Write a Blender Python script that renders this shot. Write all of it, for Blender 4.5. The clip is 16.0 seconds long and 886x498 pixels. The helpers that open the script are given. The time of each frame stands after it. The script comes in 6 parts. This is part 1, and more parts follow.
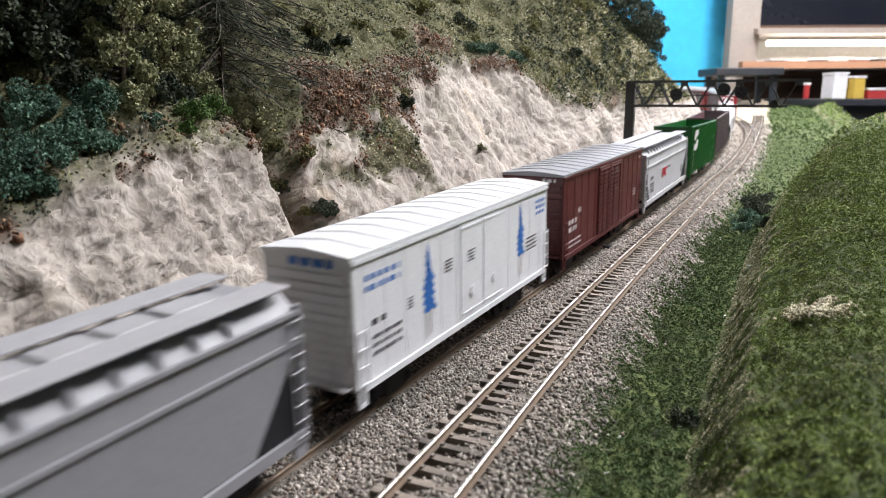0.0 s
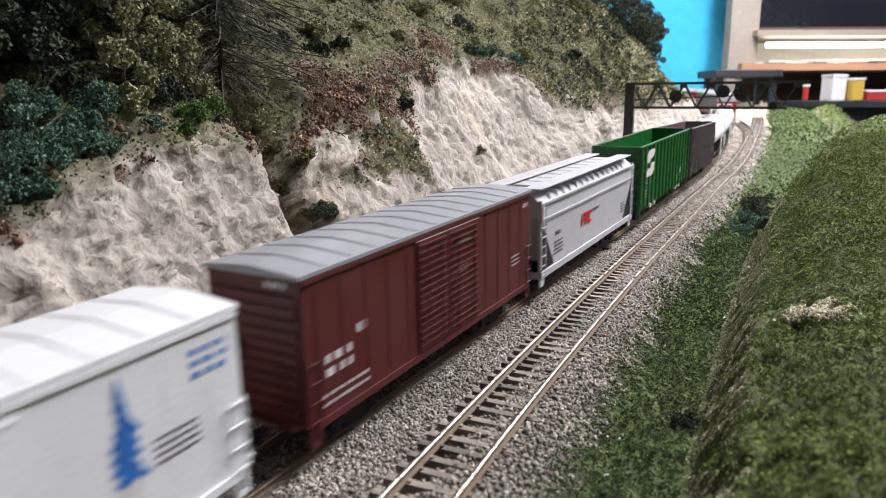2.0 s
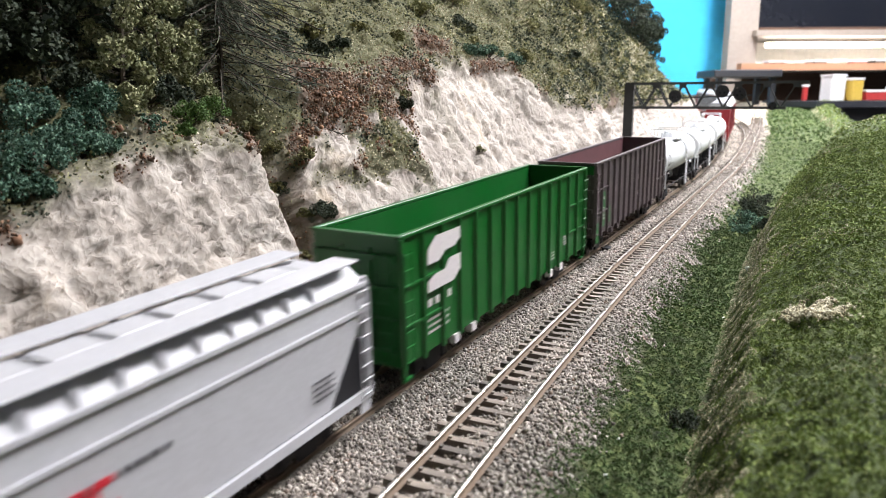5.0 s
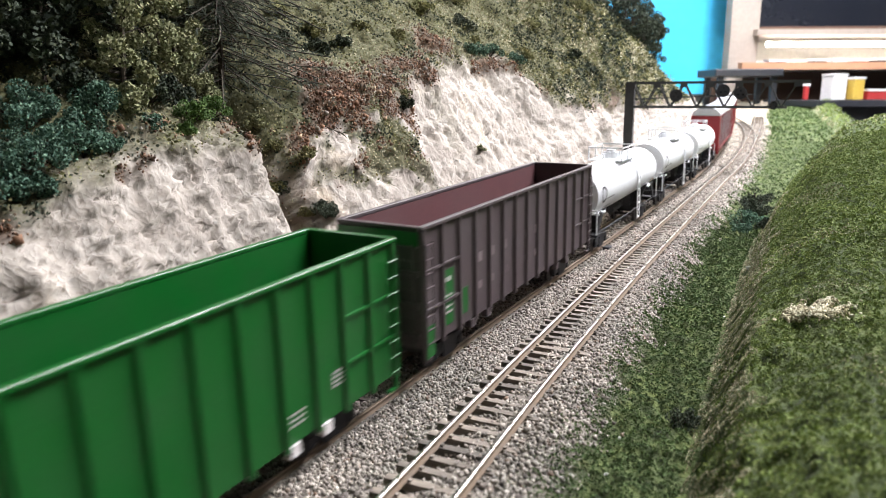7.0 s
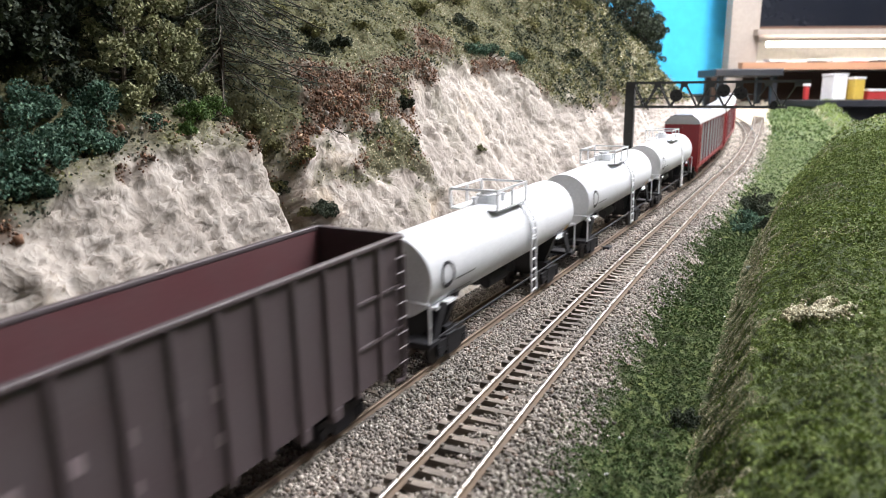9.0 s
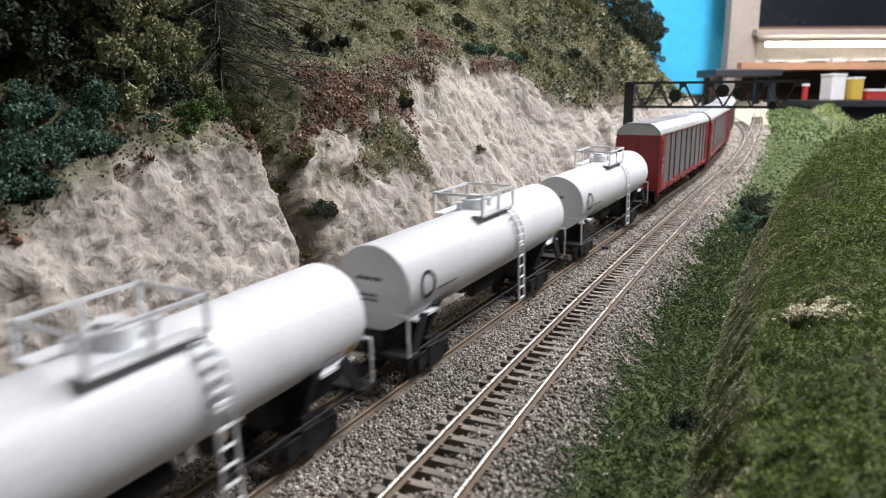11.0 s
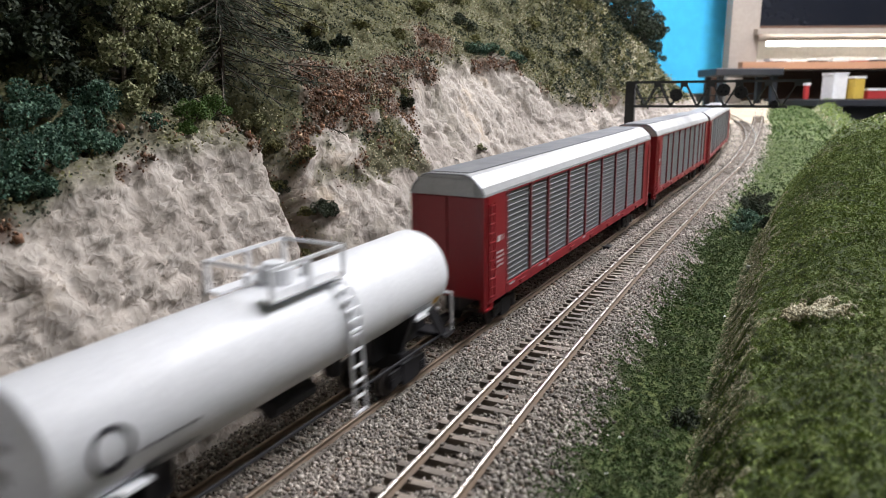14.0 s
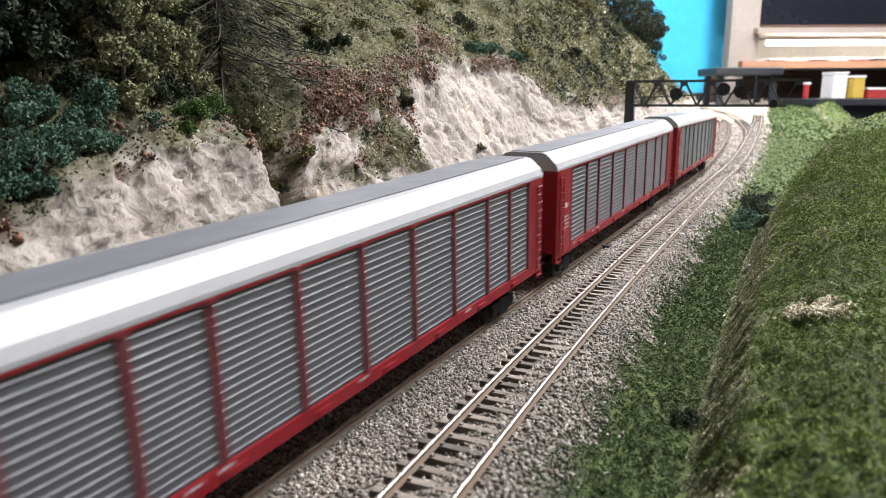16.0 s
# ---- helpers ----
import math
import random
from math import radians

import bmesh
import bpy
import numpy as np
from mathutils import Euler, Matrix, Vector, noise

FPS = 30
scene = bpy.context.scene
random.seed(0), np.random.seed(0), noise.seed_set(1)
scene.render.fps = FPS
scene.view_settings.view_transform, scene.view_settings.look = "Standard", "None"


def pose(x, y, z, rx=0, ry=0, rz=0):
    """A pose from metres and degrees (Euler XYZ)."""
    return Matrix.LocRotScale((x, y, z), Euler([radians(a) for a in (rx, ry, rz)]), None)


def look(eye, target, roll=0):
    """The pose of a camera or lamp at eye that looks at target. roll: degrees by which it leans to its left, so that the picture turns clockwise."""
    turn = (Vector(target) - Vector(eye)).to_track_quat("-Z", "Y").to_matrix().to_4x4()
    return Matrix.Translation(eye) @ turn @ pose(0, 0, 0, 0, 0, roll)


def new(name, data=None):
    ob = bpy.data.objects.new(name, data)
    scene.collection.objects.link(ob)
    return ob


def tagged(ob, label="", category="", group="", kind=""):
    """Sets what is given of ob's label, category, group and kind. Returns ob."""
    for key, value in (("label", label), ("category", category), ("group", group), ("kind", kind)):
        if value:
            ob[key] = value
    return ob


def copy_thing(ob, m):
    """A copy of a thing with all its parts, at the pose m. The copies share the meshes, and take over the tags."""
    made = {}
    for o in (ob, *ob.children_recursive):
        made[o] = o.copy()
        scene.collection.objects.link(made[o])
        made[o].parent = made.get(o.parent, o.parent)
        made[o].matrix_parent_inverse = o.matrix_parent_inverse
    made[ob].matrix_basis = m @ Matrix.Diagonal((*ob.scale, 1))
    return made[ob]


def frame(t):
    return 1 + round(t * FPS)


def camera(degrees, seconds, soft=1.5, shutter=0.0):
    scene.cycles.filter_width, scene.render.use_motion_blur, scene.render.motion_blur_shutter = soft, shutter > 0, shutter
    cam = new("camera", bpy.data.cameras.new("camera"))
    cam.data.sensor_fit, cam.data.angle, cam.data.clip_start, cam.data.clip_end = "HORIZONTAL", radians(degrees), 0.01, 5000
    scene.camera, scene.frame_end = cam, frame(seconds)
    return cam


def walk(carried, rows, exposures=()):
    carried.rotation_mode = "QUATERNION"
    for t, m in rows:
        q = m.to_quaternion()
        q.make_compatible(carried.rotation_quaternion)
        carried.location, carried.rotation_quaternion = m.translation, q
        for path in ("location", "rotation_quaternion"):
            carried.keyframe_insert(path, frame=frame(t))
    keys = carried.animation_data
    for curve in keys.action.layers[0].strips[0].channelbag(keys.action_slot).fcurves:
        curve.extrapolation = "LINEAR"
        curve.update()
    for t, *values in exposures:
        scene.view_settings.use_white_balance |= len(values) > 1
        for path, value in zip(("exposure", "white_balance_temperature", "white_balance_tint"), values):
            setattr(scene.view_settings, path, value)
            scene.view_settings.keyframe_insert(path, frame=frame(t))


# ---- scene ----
# ---- camera ----
cam = camera(65.27, 16.0, soft=0.75, shutter=1.0)
cam.data.dof.use_dof = True
cam.data.dof.focus_distance = 0.34
cam.data.dof.aperture_fstop = 20.0
EYE_Z = 0.0942


def aim(dx, dy):
    """The camera's pose, nudged by small turns (right, up) in thousandths of a radian."""
    tilt, yaw = radians(12.523) - dy / 1000, dx / 1000
    way = Vector((math.sin(yaw) * math.cos(tilt), math.cos(yaw) * math.cos(tilt), -math.sin(tilt)))
    eye = Vector((0, 0, EYE_Z))
    return look(eye, eye + way, -0.26)


walk(cam, [
    (0.0, aim(0, 0)), (1.5, aim(0, 0)), (2.0, aim(0.7, 2.5)), (2.5, aim(0.9, 4.1)), (3.0, aim(1.0, 6.0)),
    (3.5, aim(1.5, 7.1)), (4.0, aim(1.4, 3.9)), (5.0, aim(1.6, 2.5)), (6.5, aim(1.5, 2.3)), (7.0, aim(0.5, 1.5)), (8.0, aim(0.5, 1.5)),
    (8.5, aim(0, 1.0)), (9.0, aim(0.2, 1.4)), (10.0, aim(0.8, 1.5)), (11.5, aim(1.6, 1.5)), (12.0, aim(1.2, 0.6)), (12.5, aim(0.7, -0.5)),
    (13.0, aim(0, -0.6)), (13.5, aim(0, 0.6)), (14.5, aim(0.5, 0.4)), (15.0, aim(0.6, -0.4)), (16.0, aim(0.4, -0.5)),
], exposures=[(0.0, 0.33), (1.5, 0.12), (2.5, 0.52), (3.5, 0.62), (7.0, 0.78), (8.5, 0.72), (9.0, 0.55), (11.3, 0.05), (12.5, 0.02), (14.5, 0.08), (16.0, 0.50)])

# ---- world and lamps ----
world = bpy.data.worlds.new("room_air")
scene.world = world
world.use_nodes = True
world.node_tree.nodes["Background"].inputs[0].default_value = (0.8, 0.85, 1.0, 1)
world.node_tree.nodes["Background"].inputs[1].default_value = 0.02


def ceiling_lamp(x, y, z, lx, ly, power):
    light = bpy.data.lights.new("tube_light", "AREA")
    light.shape, light.size, light.size_y, light.energy = "RECTANGLE", lx, ly, power
    light.color = (0.955, 0.945, 1.0)
    ob = new("tube_light", light)
    ob.matrix_basis = pose(x, y, z)
    return ob


CEIL = 1.30
LAMPS = [(0.80, 0.60, 0.16, 1.2, 39.0), (1.05, 1.95, 0.16, 1.2, 34.0), (-0.5, 2.9, 0.16, 1.2, 8.0), (1.9, 2.4, 0.16, 1.2, 16.0)]
for x, y, lx, ly, power in LAMPS:
    ceiling_lamp(x, y, CEIL - 0.062, lx, ly, power)


# ---- materials ----
def nodes_of(name):
    m = bpy.data.materials.new(name)
    m.use_nodes = True
    nt = m.node_tree
    return m, nt, nt.nodes["Principled BSDF"]


def add(nt, kind, **values):
    n = nt.nodes.new(kind)
    for k, v in values.items():
        n.inputs[k].default_value = v
    return n


def noise_of(nt, scale, detail=4.0, rough=0.6):
    co = nt.nodes.new("ShaderNodeTexCoord")
    n = add(nt, "ShaderNodeTexNoise", Scale=scale, Detail=detail, Roughness=rough)
    nt.links.new(co.outputs["Object"], n.inputs["Vector"])
    return n


def ramp_of(nt, source, stops):
    r = nt.nodes.new("ShaderNodeValToRGB")
    e = r.color_ramp.elements
    while len(e) < len(stops):
        e.new(0.5)
    for el, (pos, col) in zip(e, stops):
        el.position, el.color = pos, (*col, 1)
    nt.links.new(source, r.inputs[0])
    return r


def mix_of(nt, fac, a, b, blend="MIX"):
    m = nt.nodes.new("ShaderNodeMix")
    m.data_type, m.blend_type = "RGBA", blend
    for sock, val in ((m.inputs[0], fac), (m.inputs[6], a), (m.inputs[7], b)):
        if isinstance(val, (int, float)):
            sock.default_value = val
        elif isinstance(val, tuple):
            sock.default_value = (*val, 1)
        else:
            nt.links.new(val, sock)
    return m.outputs[2]


def bump_on(nt, bsdf, height, strength, distance):
    b = add(nt, "ShaderNodeBump", Strength=strength, Distance=distance)
    nt.links.new(height, b.inputs["Height"])
    nt.links.new(b.outputs[0], bsdf.inputs["Normal"])


def paint(name, col, rough=0.45, dirt=0.12, metal=0.0, scale=60):
    """Painted plastic or metal with a faint film of dust in two sizes."""
    m, nt, b = nodes_of(name)
    big, fine = noise_of(nt, scale, 5), noise_of(nt, scale * 14, 3)
    dusty = tuple(c * (1 - dirt * 1.6) + 0.24 * dirt for c in col)
    r1 = ramp_of(nt, big.outputs[0], [(0.35, (0, 0, 0)), (0.75, (1, 1, 1))])
    r2 = ramp_of(nt, fine.outputs[0], [(0.4, (0.90, 0.90, 0.90)), (0.65, (1, 1, 1))])
    c = mix_of(nt, r1.outputs[0], col, dusty)
    nt.links.new(mix_of(nt, 1.0, c, r2.outputs[0], "MULTIPLY"), b.inputs["Base Color"])
    rr = ramp_of(nt, big.outputs[0], [(0.3, (rough - 0.07,) * 3), (0.7, (rough + 0.1,) * 3)])
    nt.links.new(rr.outputs[0], b.inputs["Roughness"])
    b.inputs["Metallic"].default_value = metal
    bump_on(nt, b, fine.outputs[0], 0.08, 0.0002)
    return m


def island(name, stops, rough=0.9, fine=900, sheen=0.0):
    """Loose grains or leaves: each island takes its own tone from the ramp."""
    m, nt, b = nodes_of(name)
    g = nt.nodes.new("ShaderNodeNewGeometry")
    r = ramp_of(nt, g.outputs["Random Per Island"], stops)
    n = noise_of(nt, fine, 3)
    r2 = ramp_of(nt, n.outputs[0], [(0.3, (0.75, 0.75, 0.75)), (0.7, (1.08, 1.08, 1.08))])
    big = noise_of(nt, 22, 3)
    r3 = ramp_of(nt, big.outputs[0], [(0.35, (0.72, 0.74, 0.70)), (0.65, (1.12, 1.1, 1.05))])
    c = mix_of(nt, 1.0, r.outputs[0], r2.outputs[0], "MULTIPLY")
    nt.links.new(mix_of(nt, 1.0, c, r3.outputs[0], "MULTIPLY"), b.inputs["Base Color"])
    b.inputs["Roughness"].default_value = rough
    bump_on(nt, b, n.outputs[0], 0.4, 0.0004)
    return m


def glow(name, col, strength):
    m, nt, b = nodes_of(name)
    b.inputs["Base Color"].default_value = (*col, 1)
    b.inputs["Emission Color"].default_value = (*col, 1)
    b.inputs["Emission Strength"].default_value = strength
    return m


def rock_material():
    """Carved plaster: chipped facets, pits shaded by colour, washes of grey and warm stain, with soil and turf where
    they lie.
    """
    m, nt, b = nodes_of("plaster_rock")
    a, c, f = noise_of(nt, 24, 5, 0.6), noise_of(nt, 120, 4, 0.6), noise_of(nt, 700, 4)
    co = nt.nodes.new("ShaderNodeTexCoord")
    warp = add(nt, "ShaderNodeVectorMath")
    warp.operation = "MULTIPLY_ADD"
    warp.inputs[1].default_value = (0.016, 0.016, 0.016)
    nt.links.new(noise_of(nt, 60, 3).outputs["Color"], warp.inputs[0])
    nt.links.new(co.outputs["Object"], warp.inputs[2])
    chip = add(nt, "ShaderNodeTexVoronoi", Scale=150.0)
    small = add(nt, "ShaderNodeTexVoronoi", Scale=360.0)
    for v in (chip, small):
        nt.links.new(warp.outputs[0], v.inputs["Vector"])
    base = ramp_of(nt, a.outputs[0], [(0.30, (0.27, 0.24, 0.212)), (0.45, (0.375, 0.338, 0.30)), (0.60, (0.465, 0.422, 0.376)), (0.72, (0.44, 0.365, 0.28))])
    # Shade of pits and crevices is put into the colour as dark noise.
    pit_shade = ramp_of(nt, c.outputs[0], [(0.27, (0.50, 0.46, 0.43)), (0.38, (0.90, 0.88, 0.86)), (0.65, (1.06, 1.06, 1.06))])
    fleck = ramp_of(nt, noise_of(nt, 420, 3, 0.6).outputs[0], [(0.31, (0.62, 0.59, 0.56)), (0.40, (1, 1, 1))])
    rock = mix_of(nt, 1.0, base.outputs[0], pit_shade.outputs[0], "MULTIPLY")
    rock = mix_of(nt, 1.0, rock, fleck.outputs[0], "MULTIPLY")
    grn = ramp_of(nt, f.outputs[0], [(0.3, (0.045, 0.050, 0.024)), (0.55, (0.11, 0.108, 0.05)), (0.75, (0.19, 0.16, 0.09))])
    red = ramp_of(nt, c.outputs[0], [(0.3, (0.050, 0.028, 0.018)), (0.5, (0.115, 0.062, 0.040)), (0.7, (0.20, 0.125, 0.085))])
    cov, soil = nt.nodes.new("ShaderNodeAttribute"), nt.nodes.new("ShaderNodeAttribute")
    cov.attribute_name, soil.attribute_name = "cover", "soil"
    x = mix_of(nt, soil.outputs["Fac"], rock, red.outputs[0])
    x = mix_of(nt, cov.outputs["Fac"], x, grn.outputs[0])
    nt.links.new(x, b.inputs["Base Color"])
    b.inputs["Roughness"].default_value = 0.95
    ridge = add(nt, "ShaderNodeTexNoise", Scale=95.0, Detail=6.0, Roughness=0.62, Lacunarity=2.2)
    ridge.noise_type = "RIDGED_MULTIFRACTAL"
    nt.links.new(warp.outputs[0], ridge.inputs["Vector"])
    h = mix_of(nt, 0.3, chip.outputs["Distance"], small.outputs["Distance"])
    h = mix_of(nt, 0.45, h, ridge.outputs[0])
    bump_on(nt, b, h, 1.0, 0.0020)
    return m


def ground_material():
    m, nt, b = nodes_of("layout_ground")
    f, c, big = noise_of(nt, 900, 4), noise_of(nt, 160, 4), noise_of(nt, 14, 4)
    grit = ramp_of(nt, f.outputs[0], [(0.3, (0.06, 0.055, 0.05)), (0.5, (0.21, 0.19, 0.17)), (0.7, (0.36, 0.34, 0.31))])
    grn = ramp_of(nt, c.outputs[0], [(0.3, (0.028, 0.040, 0.012)), (0.55, (0.075, 0.105, 0.028)), (0.75, (0.14, 0.17, 0.05))])
    tone = ramp_of(nt, big.outputs[0], [(0.35, (0.8, 0.8, 0.8)), (0.65, (1.15, 1.1, 1.0))])
    sand = ramp_of(nt, c.outputs[0], [(0.3, (0.34, 0.29, 0.22)), (0.7, (0.52, 0.47, 0.38))])
    g, s = nt.nodes.new("ShaderNodeAttribute"), nt.nodes.new("ShaderNodeAttribute")
    g.attribute_name, s.attribute_name = "green", "sand"
    x = mix_of(nt, s.outputs["Fac"], grit.outputs[0], sand.outputs[0])
    x = mix_of(nt, g.outputs["Fac"], x, grn.outputs[0])
    nt.links.new(mix_of(nt, 1.0, x, tone.outputs[0], "MULTIPLY"), b.inputs["Base Color"])
    b.inputs["Roughness"].default_value = 0.95
    bump_on(nt, b, f.outputs[0], 0.8, 0.0012)
    return m


def wood_material(name, a, c, scale=300):
    m, nt, b = nodes_of(name)
    co = nt.nodes.new("ShaderNodeTexCoord")
    mp = nt.nodes.new("ShaderNodeMapping")
    mp.inputs["Scale"].default_value = (0.12, 1, 1)
    nt.links.new(co.outputs["Object"], mp.inputs[0])
    n = add(nt, "ShaderNodeTexNoise", Scale=scale, Detail=5.0)
    nt.links.new(mp.outputs[0], n.inputs["Vector"])
    oi = nt.nodes.new("ShaderNodeObjectInfo")
    r = ramp_of(nt, n.outputs[0], [(0.3, a), (0.7, c)])
    t = ramp_of(nt, oi.outputs["Random"], [(0.0, (0.6, 0.6, 0.6)), (1.0, (1.35, 1.3, 1.25))])
    nt.links.new(mix_of(nt, 1.0, r.outputs[0], t.outputs[0], "MULTIPLY"), b.inputs["Base Color"])
    b.inputs["Roughness"].default_value = 0.85
    bump_on(nt, b, n.outputs[0], 0.4, 0.0003)
    return m


ROCK, GROUND = rock_material(), ground_material()
BALLAST = island("ballast_grain", [(0.0, (0.127, 0.109, 0.102)), (0.3, (0.274, 0.243, 0.222)), (0.65, (0.392, 0.353, 0.319)), (0.9, (0.568, 0.524, 0.481)), (1.0, (0.195, 0.124, 0.093))], 0.9)
FOAM = island("green_foam", [(0.0, (0.128, 0.190, 0.047)), (0.45, (0.196, 0.268, 0.070)), (0.9, (0.268, 0.335, 0.100)), (1.0, (0.370, 0.389, 0.160))])
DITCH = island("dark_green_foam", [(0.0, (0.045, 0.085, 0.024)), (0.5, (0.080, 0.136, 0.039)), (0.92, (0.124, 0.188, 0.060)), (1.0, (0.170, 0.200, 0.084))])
SOIL = island("soil_crumbs", [(0.0, (0.076, 0.042, 0.026)), (0.5, (0.204, 0.106, 0.063)), (0.9, (0.323, 0.184, 0.117)), (1.0, (0.459, 0.336, 0.225))])
CHIPS = island("rock_chips", [(0.0, (0.212, 0.187, 0.160)), (0.6, (0.323, 0.290, 0.256)), (1.0, (0.425, 0.390, 0.344))])
STRAW = island("straw_turf", [(0.0, (0.34, 0.30, 0.19)), (0.5, (0.58, 0.53, 0.38)), (1.0, (0.76, 0.72, 0.58))])
OLIVE = island("olive_foam", [(0.0, (0.120, 0.122, 0.052)), (0.4, (0.198, 0.198, 0.085)), (0.85, (0.294, 0.283, 0.127)), (1.0, (0.432, 0.384, 0.207))])
PINE = island("pine_needles", [(0.0, (0.022, 0.033, 0.024)), (0.6, (0.063, 0.081, 0.053)), (1.0, (0.158, 0.168, 0.109))])
LEAF_TAN = island("pale_leaves", [(0.0, (0.155, 0.166, 0.084)), (0.5, (0.277, 0.293, 0.157)), (1.0, (0.472, 0.462, 0.280))])
LEAF_DARK = island("dark_leaves", [(0.0, (0.023, 0.035, 0.023)), (0.6, (0.046, 0.063, 0.041)), (1.0, (0.096, 0.115, 0.071))])
LEAF_BLUE = island("bluegreen_leaves", [(0.0, (0.037, 0.090, 0.066)), (0.55, (0.085, 0.173, 0.125)), (1.0, (0.187, 0.304, 0.214))])
LEAF_GREEN = island("bright_leaves", [(0.0, (0.060, 0.119, 0.031)), (0.6, (0.112, 0.203, 0.050)), (1.0, (0.195, 0.297, 0.087))])
BARK = wood_material("bark", (0.03, 0.022, 0.016), (0.09, 0.07, 0.05), 500)
TIE = wood_material("tie_wood", (0.10, 0.086, 0.073), (0.24, 0.21, 0.18), 700)
RAIL_SIDE = paint("rusty_rail", (0.215, 0.155, 0.105), 0.75, 0.2, 0.1, 200)
RAIL_DULL = paint("dull_brown_rail", (0.26, 0.19, 0.13), 0.5, 0.15, 0.4, 200)
RAIL_TOP = paint("polished_rail", (0.62, 0.58, 0.52), 0.28, 0.1, 0.9, 200)
WHITE = paint("white_paint", (0.80, 0.81, 0.83), 0.38, 0.05)
TANKWHITE = paint("tank_white", (0.76, 0.775, 0.80), 0.45, 0.03)
MAROON = paint("maroon_paint", (0.090, 0.011, 0.011), 0.45, 0.06)
ROOFGREY = paint("galvanised_roof", (0.36, 0.37, 0.40), 0.45, 0.15, 0.2)
HOPGREY = paint("hopper_light_grey", (0.52, 0.52, 0.545), 0.42, 0.06)
OLDGREY = paint("hopper_mid_grey", (0.30, 0.30, 0.32), 0.5, 0.08)
HATCH = paint("hatch_grey", (0.42, 0.42, 0.44), 0.5, 0.15)
GREEN = paint("green_paint", (0.005, 0.112, 0.016), 0.35, 0.04)
BROWN = paint("brown_grey_paint", (0.088, 0.066, 0.071), 0.5, 0.1)
BROWN_IN = paint("red_brown_lining", (0.125, 0.045, 0.050), 0.6, 0.1)
RED = paint("red_paint", (0.26, 0.008, 0.015), 0.42, 0.06)
POSTRED = paint("dull_red_post", (0.20, 0.022, 0.028), 0.5, 0.1)
FADED = paint("faded_print", (0.24, 0.19, 0.20), 0.6, 0.05)
PANEL = paint("louvre_grey", (0.125, 0.130, 0.138), 0.5, 0.06, 0.1)
# Lighter copy of the panel grey: the ridges' highlight is put into the colour.
LOUVRE_LIT = paint("louvre_highlight", (0.165, 0.170, 0.180), 0.5, 0.06, 0.1)
RACKROOF = paint("rack_roof_grey", (0.22, 0.23, 0.25), 0.5, 0.2, 0.1)
RACKEAVE = paint("rack_eave_pale", (0.47, 0.48, 0.49), 0.45, 0.12, 0.1)
BLACK = paint("black_plastic", (0.008, 0.008, 0.011), 0.6, 0.02)
STEEL = paint("wheel_steel", (0.035, 0.030, 0.028), 0.5, 0.05, 0.5)
BLUE = paint("blue_print", (0.03, 0.16, 0.52), 0.45, 0.02)
REDPRINT = paint("red_print", (0.62, 0.03, 0.05), 0.45, 0.02)
INK = paint("dark_print", (0.025, 0.025, 0.032), 0.5, 0.02)
PALEPRINT = paint("pale_print", (0.70, 0.66, 0.66), 0.5, 0.02)
YELLOW = paint("yellow_placard", (0.62, 0.36, 0.04), 0.5, 0.05)
GANTRY = paint("gantry_black", (0.022, 0.024, 0.026), 0.6, 0.15)
WALLPAINT = paint("wall_paint", (0.34, 0.33, 0.31), 0.85, 0.1, 0.0, 3)
CEILPAINT = paint("ceiling_white", (0.74, 0.73, 0.70), 0.9, 0.05, 0.0, 3)
FLOORMAT = paint("concrete_floor", (0.17, 0.165, 0.16), 0.8, 0.2, 0.0, 5)
SKYBLUE = paint("sky_blue_backdrop", (0.05, 0.50, 0.86), 0.8, 0.02, 0.0, 2)
FASCIA = paint("dark_fascia", (0.020, 0.022, 0.030), 0.5, 0.1, 0.0, 4)
WOODEDGE = wood_material("shelf_edge_wood", (0.24, 0.12, 0.07), (0.42, 0.23, 0.14), 12)
WOODWALL = wood_material("brown_panel", (0.06, 0.035, 0.025), (0.13, 0.075, 0.05), 10)
POSTTAN = paint("tan_post", (0.36, 0.31, 0.27), 0.8, 0.1, 0.0, 6)
SHELFWHITE = paint("pale_shelf_lining", (0.72, 0.68, 0.62), 0.8, 0.08, 0.0, 5)
CARTONWHITE = paint("white_carton", (0.75, 0.75, 0.76), 0.6, 0.05, 0.0, 10)
CARTONRED = paint("red_tub", (0.42, 0.03, 0.03), 0.5, 0.05, 0.0, 10)
CARTONYELLOW = paint("yellow_carton", (0.55, 0.38, 0.06), 0.6, 0.05, 0.0, 10)
DARKGLASS = paint("dark_screen", (0.010, 0.012, 0.018), 0.25, 0.02, 0.0, 4)
TUBE = glow("lit_tube", (1.0, 0.94, 0.86), 14.0)
STONEWHITE = paint("white_chip", (0.72, 0.72, 0.70), 0.8, 0.1, 0.0, 300)


# ---- mesh tools ----
def box(bm, x0, x1, y0, y1, z0, z1):
    v = [bm.verts.new((x, y, z)) for x in (x0, x1) for y in (y0, y1) for z in (z0, z1)]
    for f in ((0, 1, 3, 2), (4, 6, 7, 5), (0, 4, 5, 1), (2, 3, 7, 6), (0, 2, 6, 4), (1, 5, 7, 3)):
        bm.faces.new([v[i] for i in f])
    return v


def extrude(bm, profile, y0, y1, scale0=1.0):
    """A closed profile of (x, z) pushed along y."""
    a = [bm.verts.new((x, y0, z)) for x, z in profile]
    b = [bm.verts.new((x, y1, z)) for x, z in profile]
    n = len(a)
    for i in range(n):
        bm.faces.new((a[i], a[(i + 1) % n], b[(i + 1) % n], b[i]))
    bm.faces.new(a[::-1])
    bm.faces.new(b)


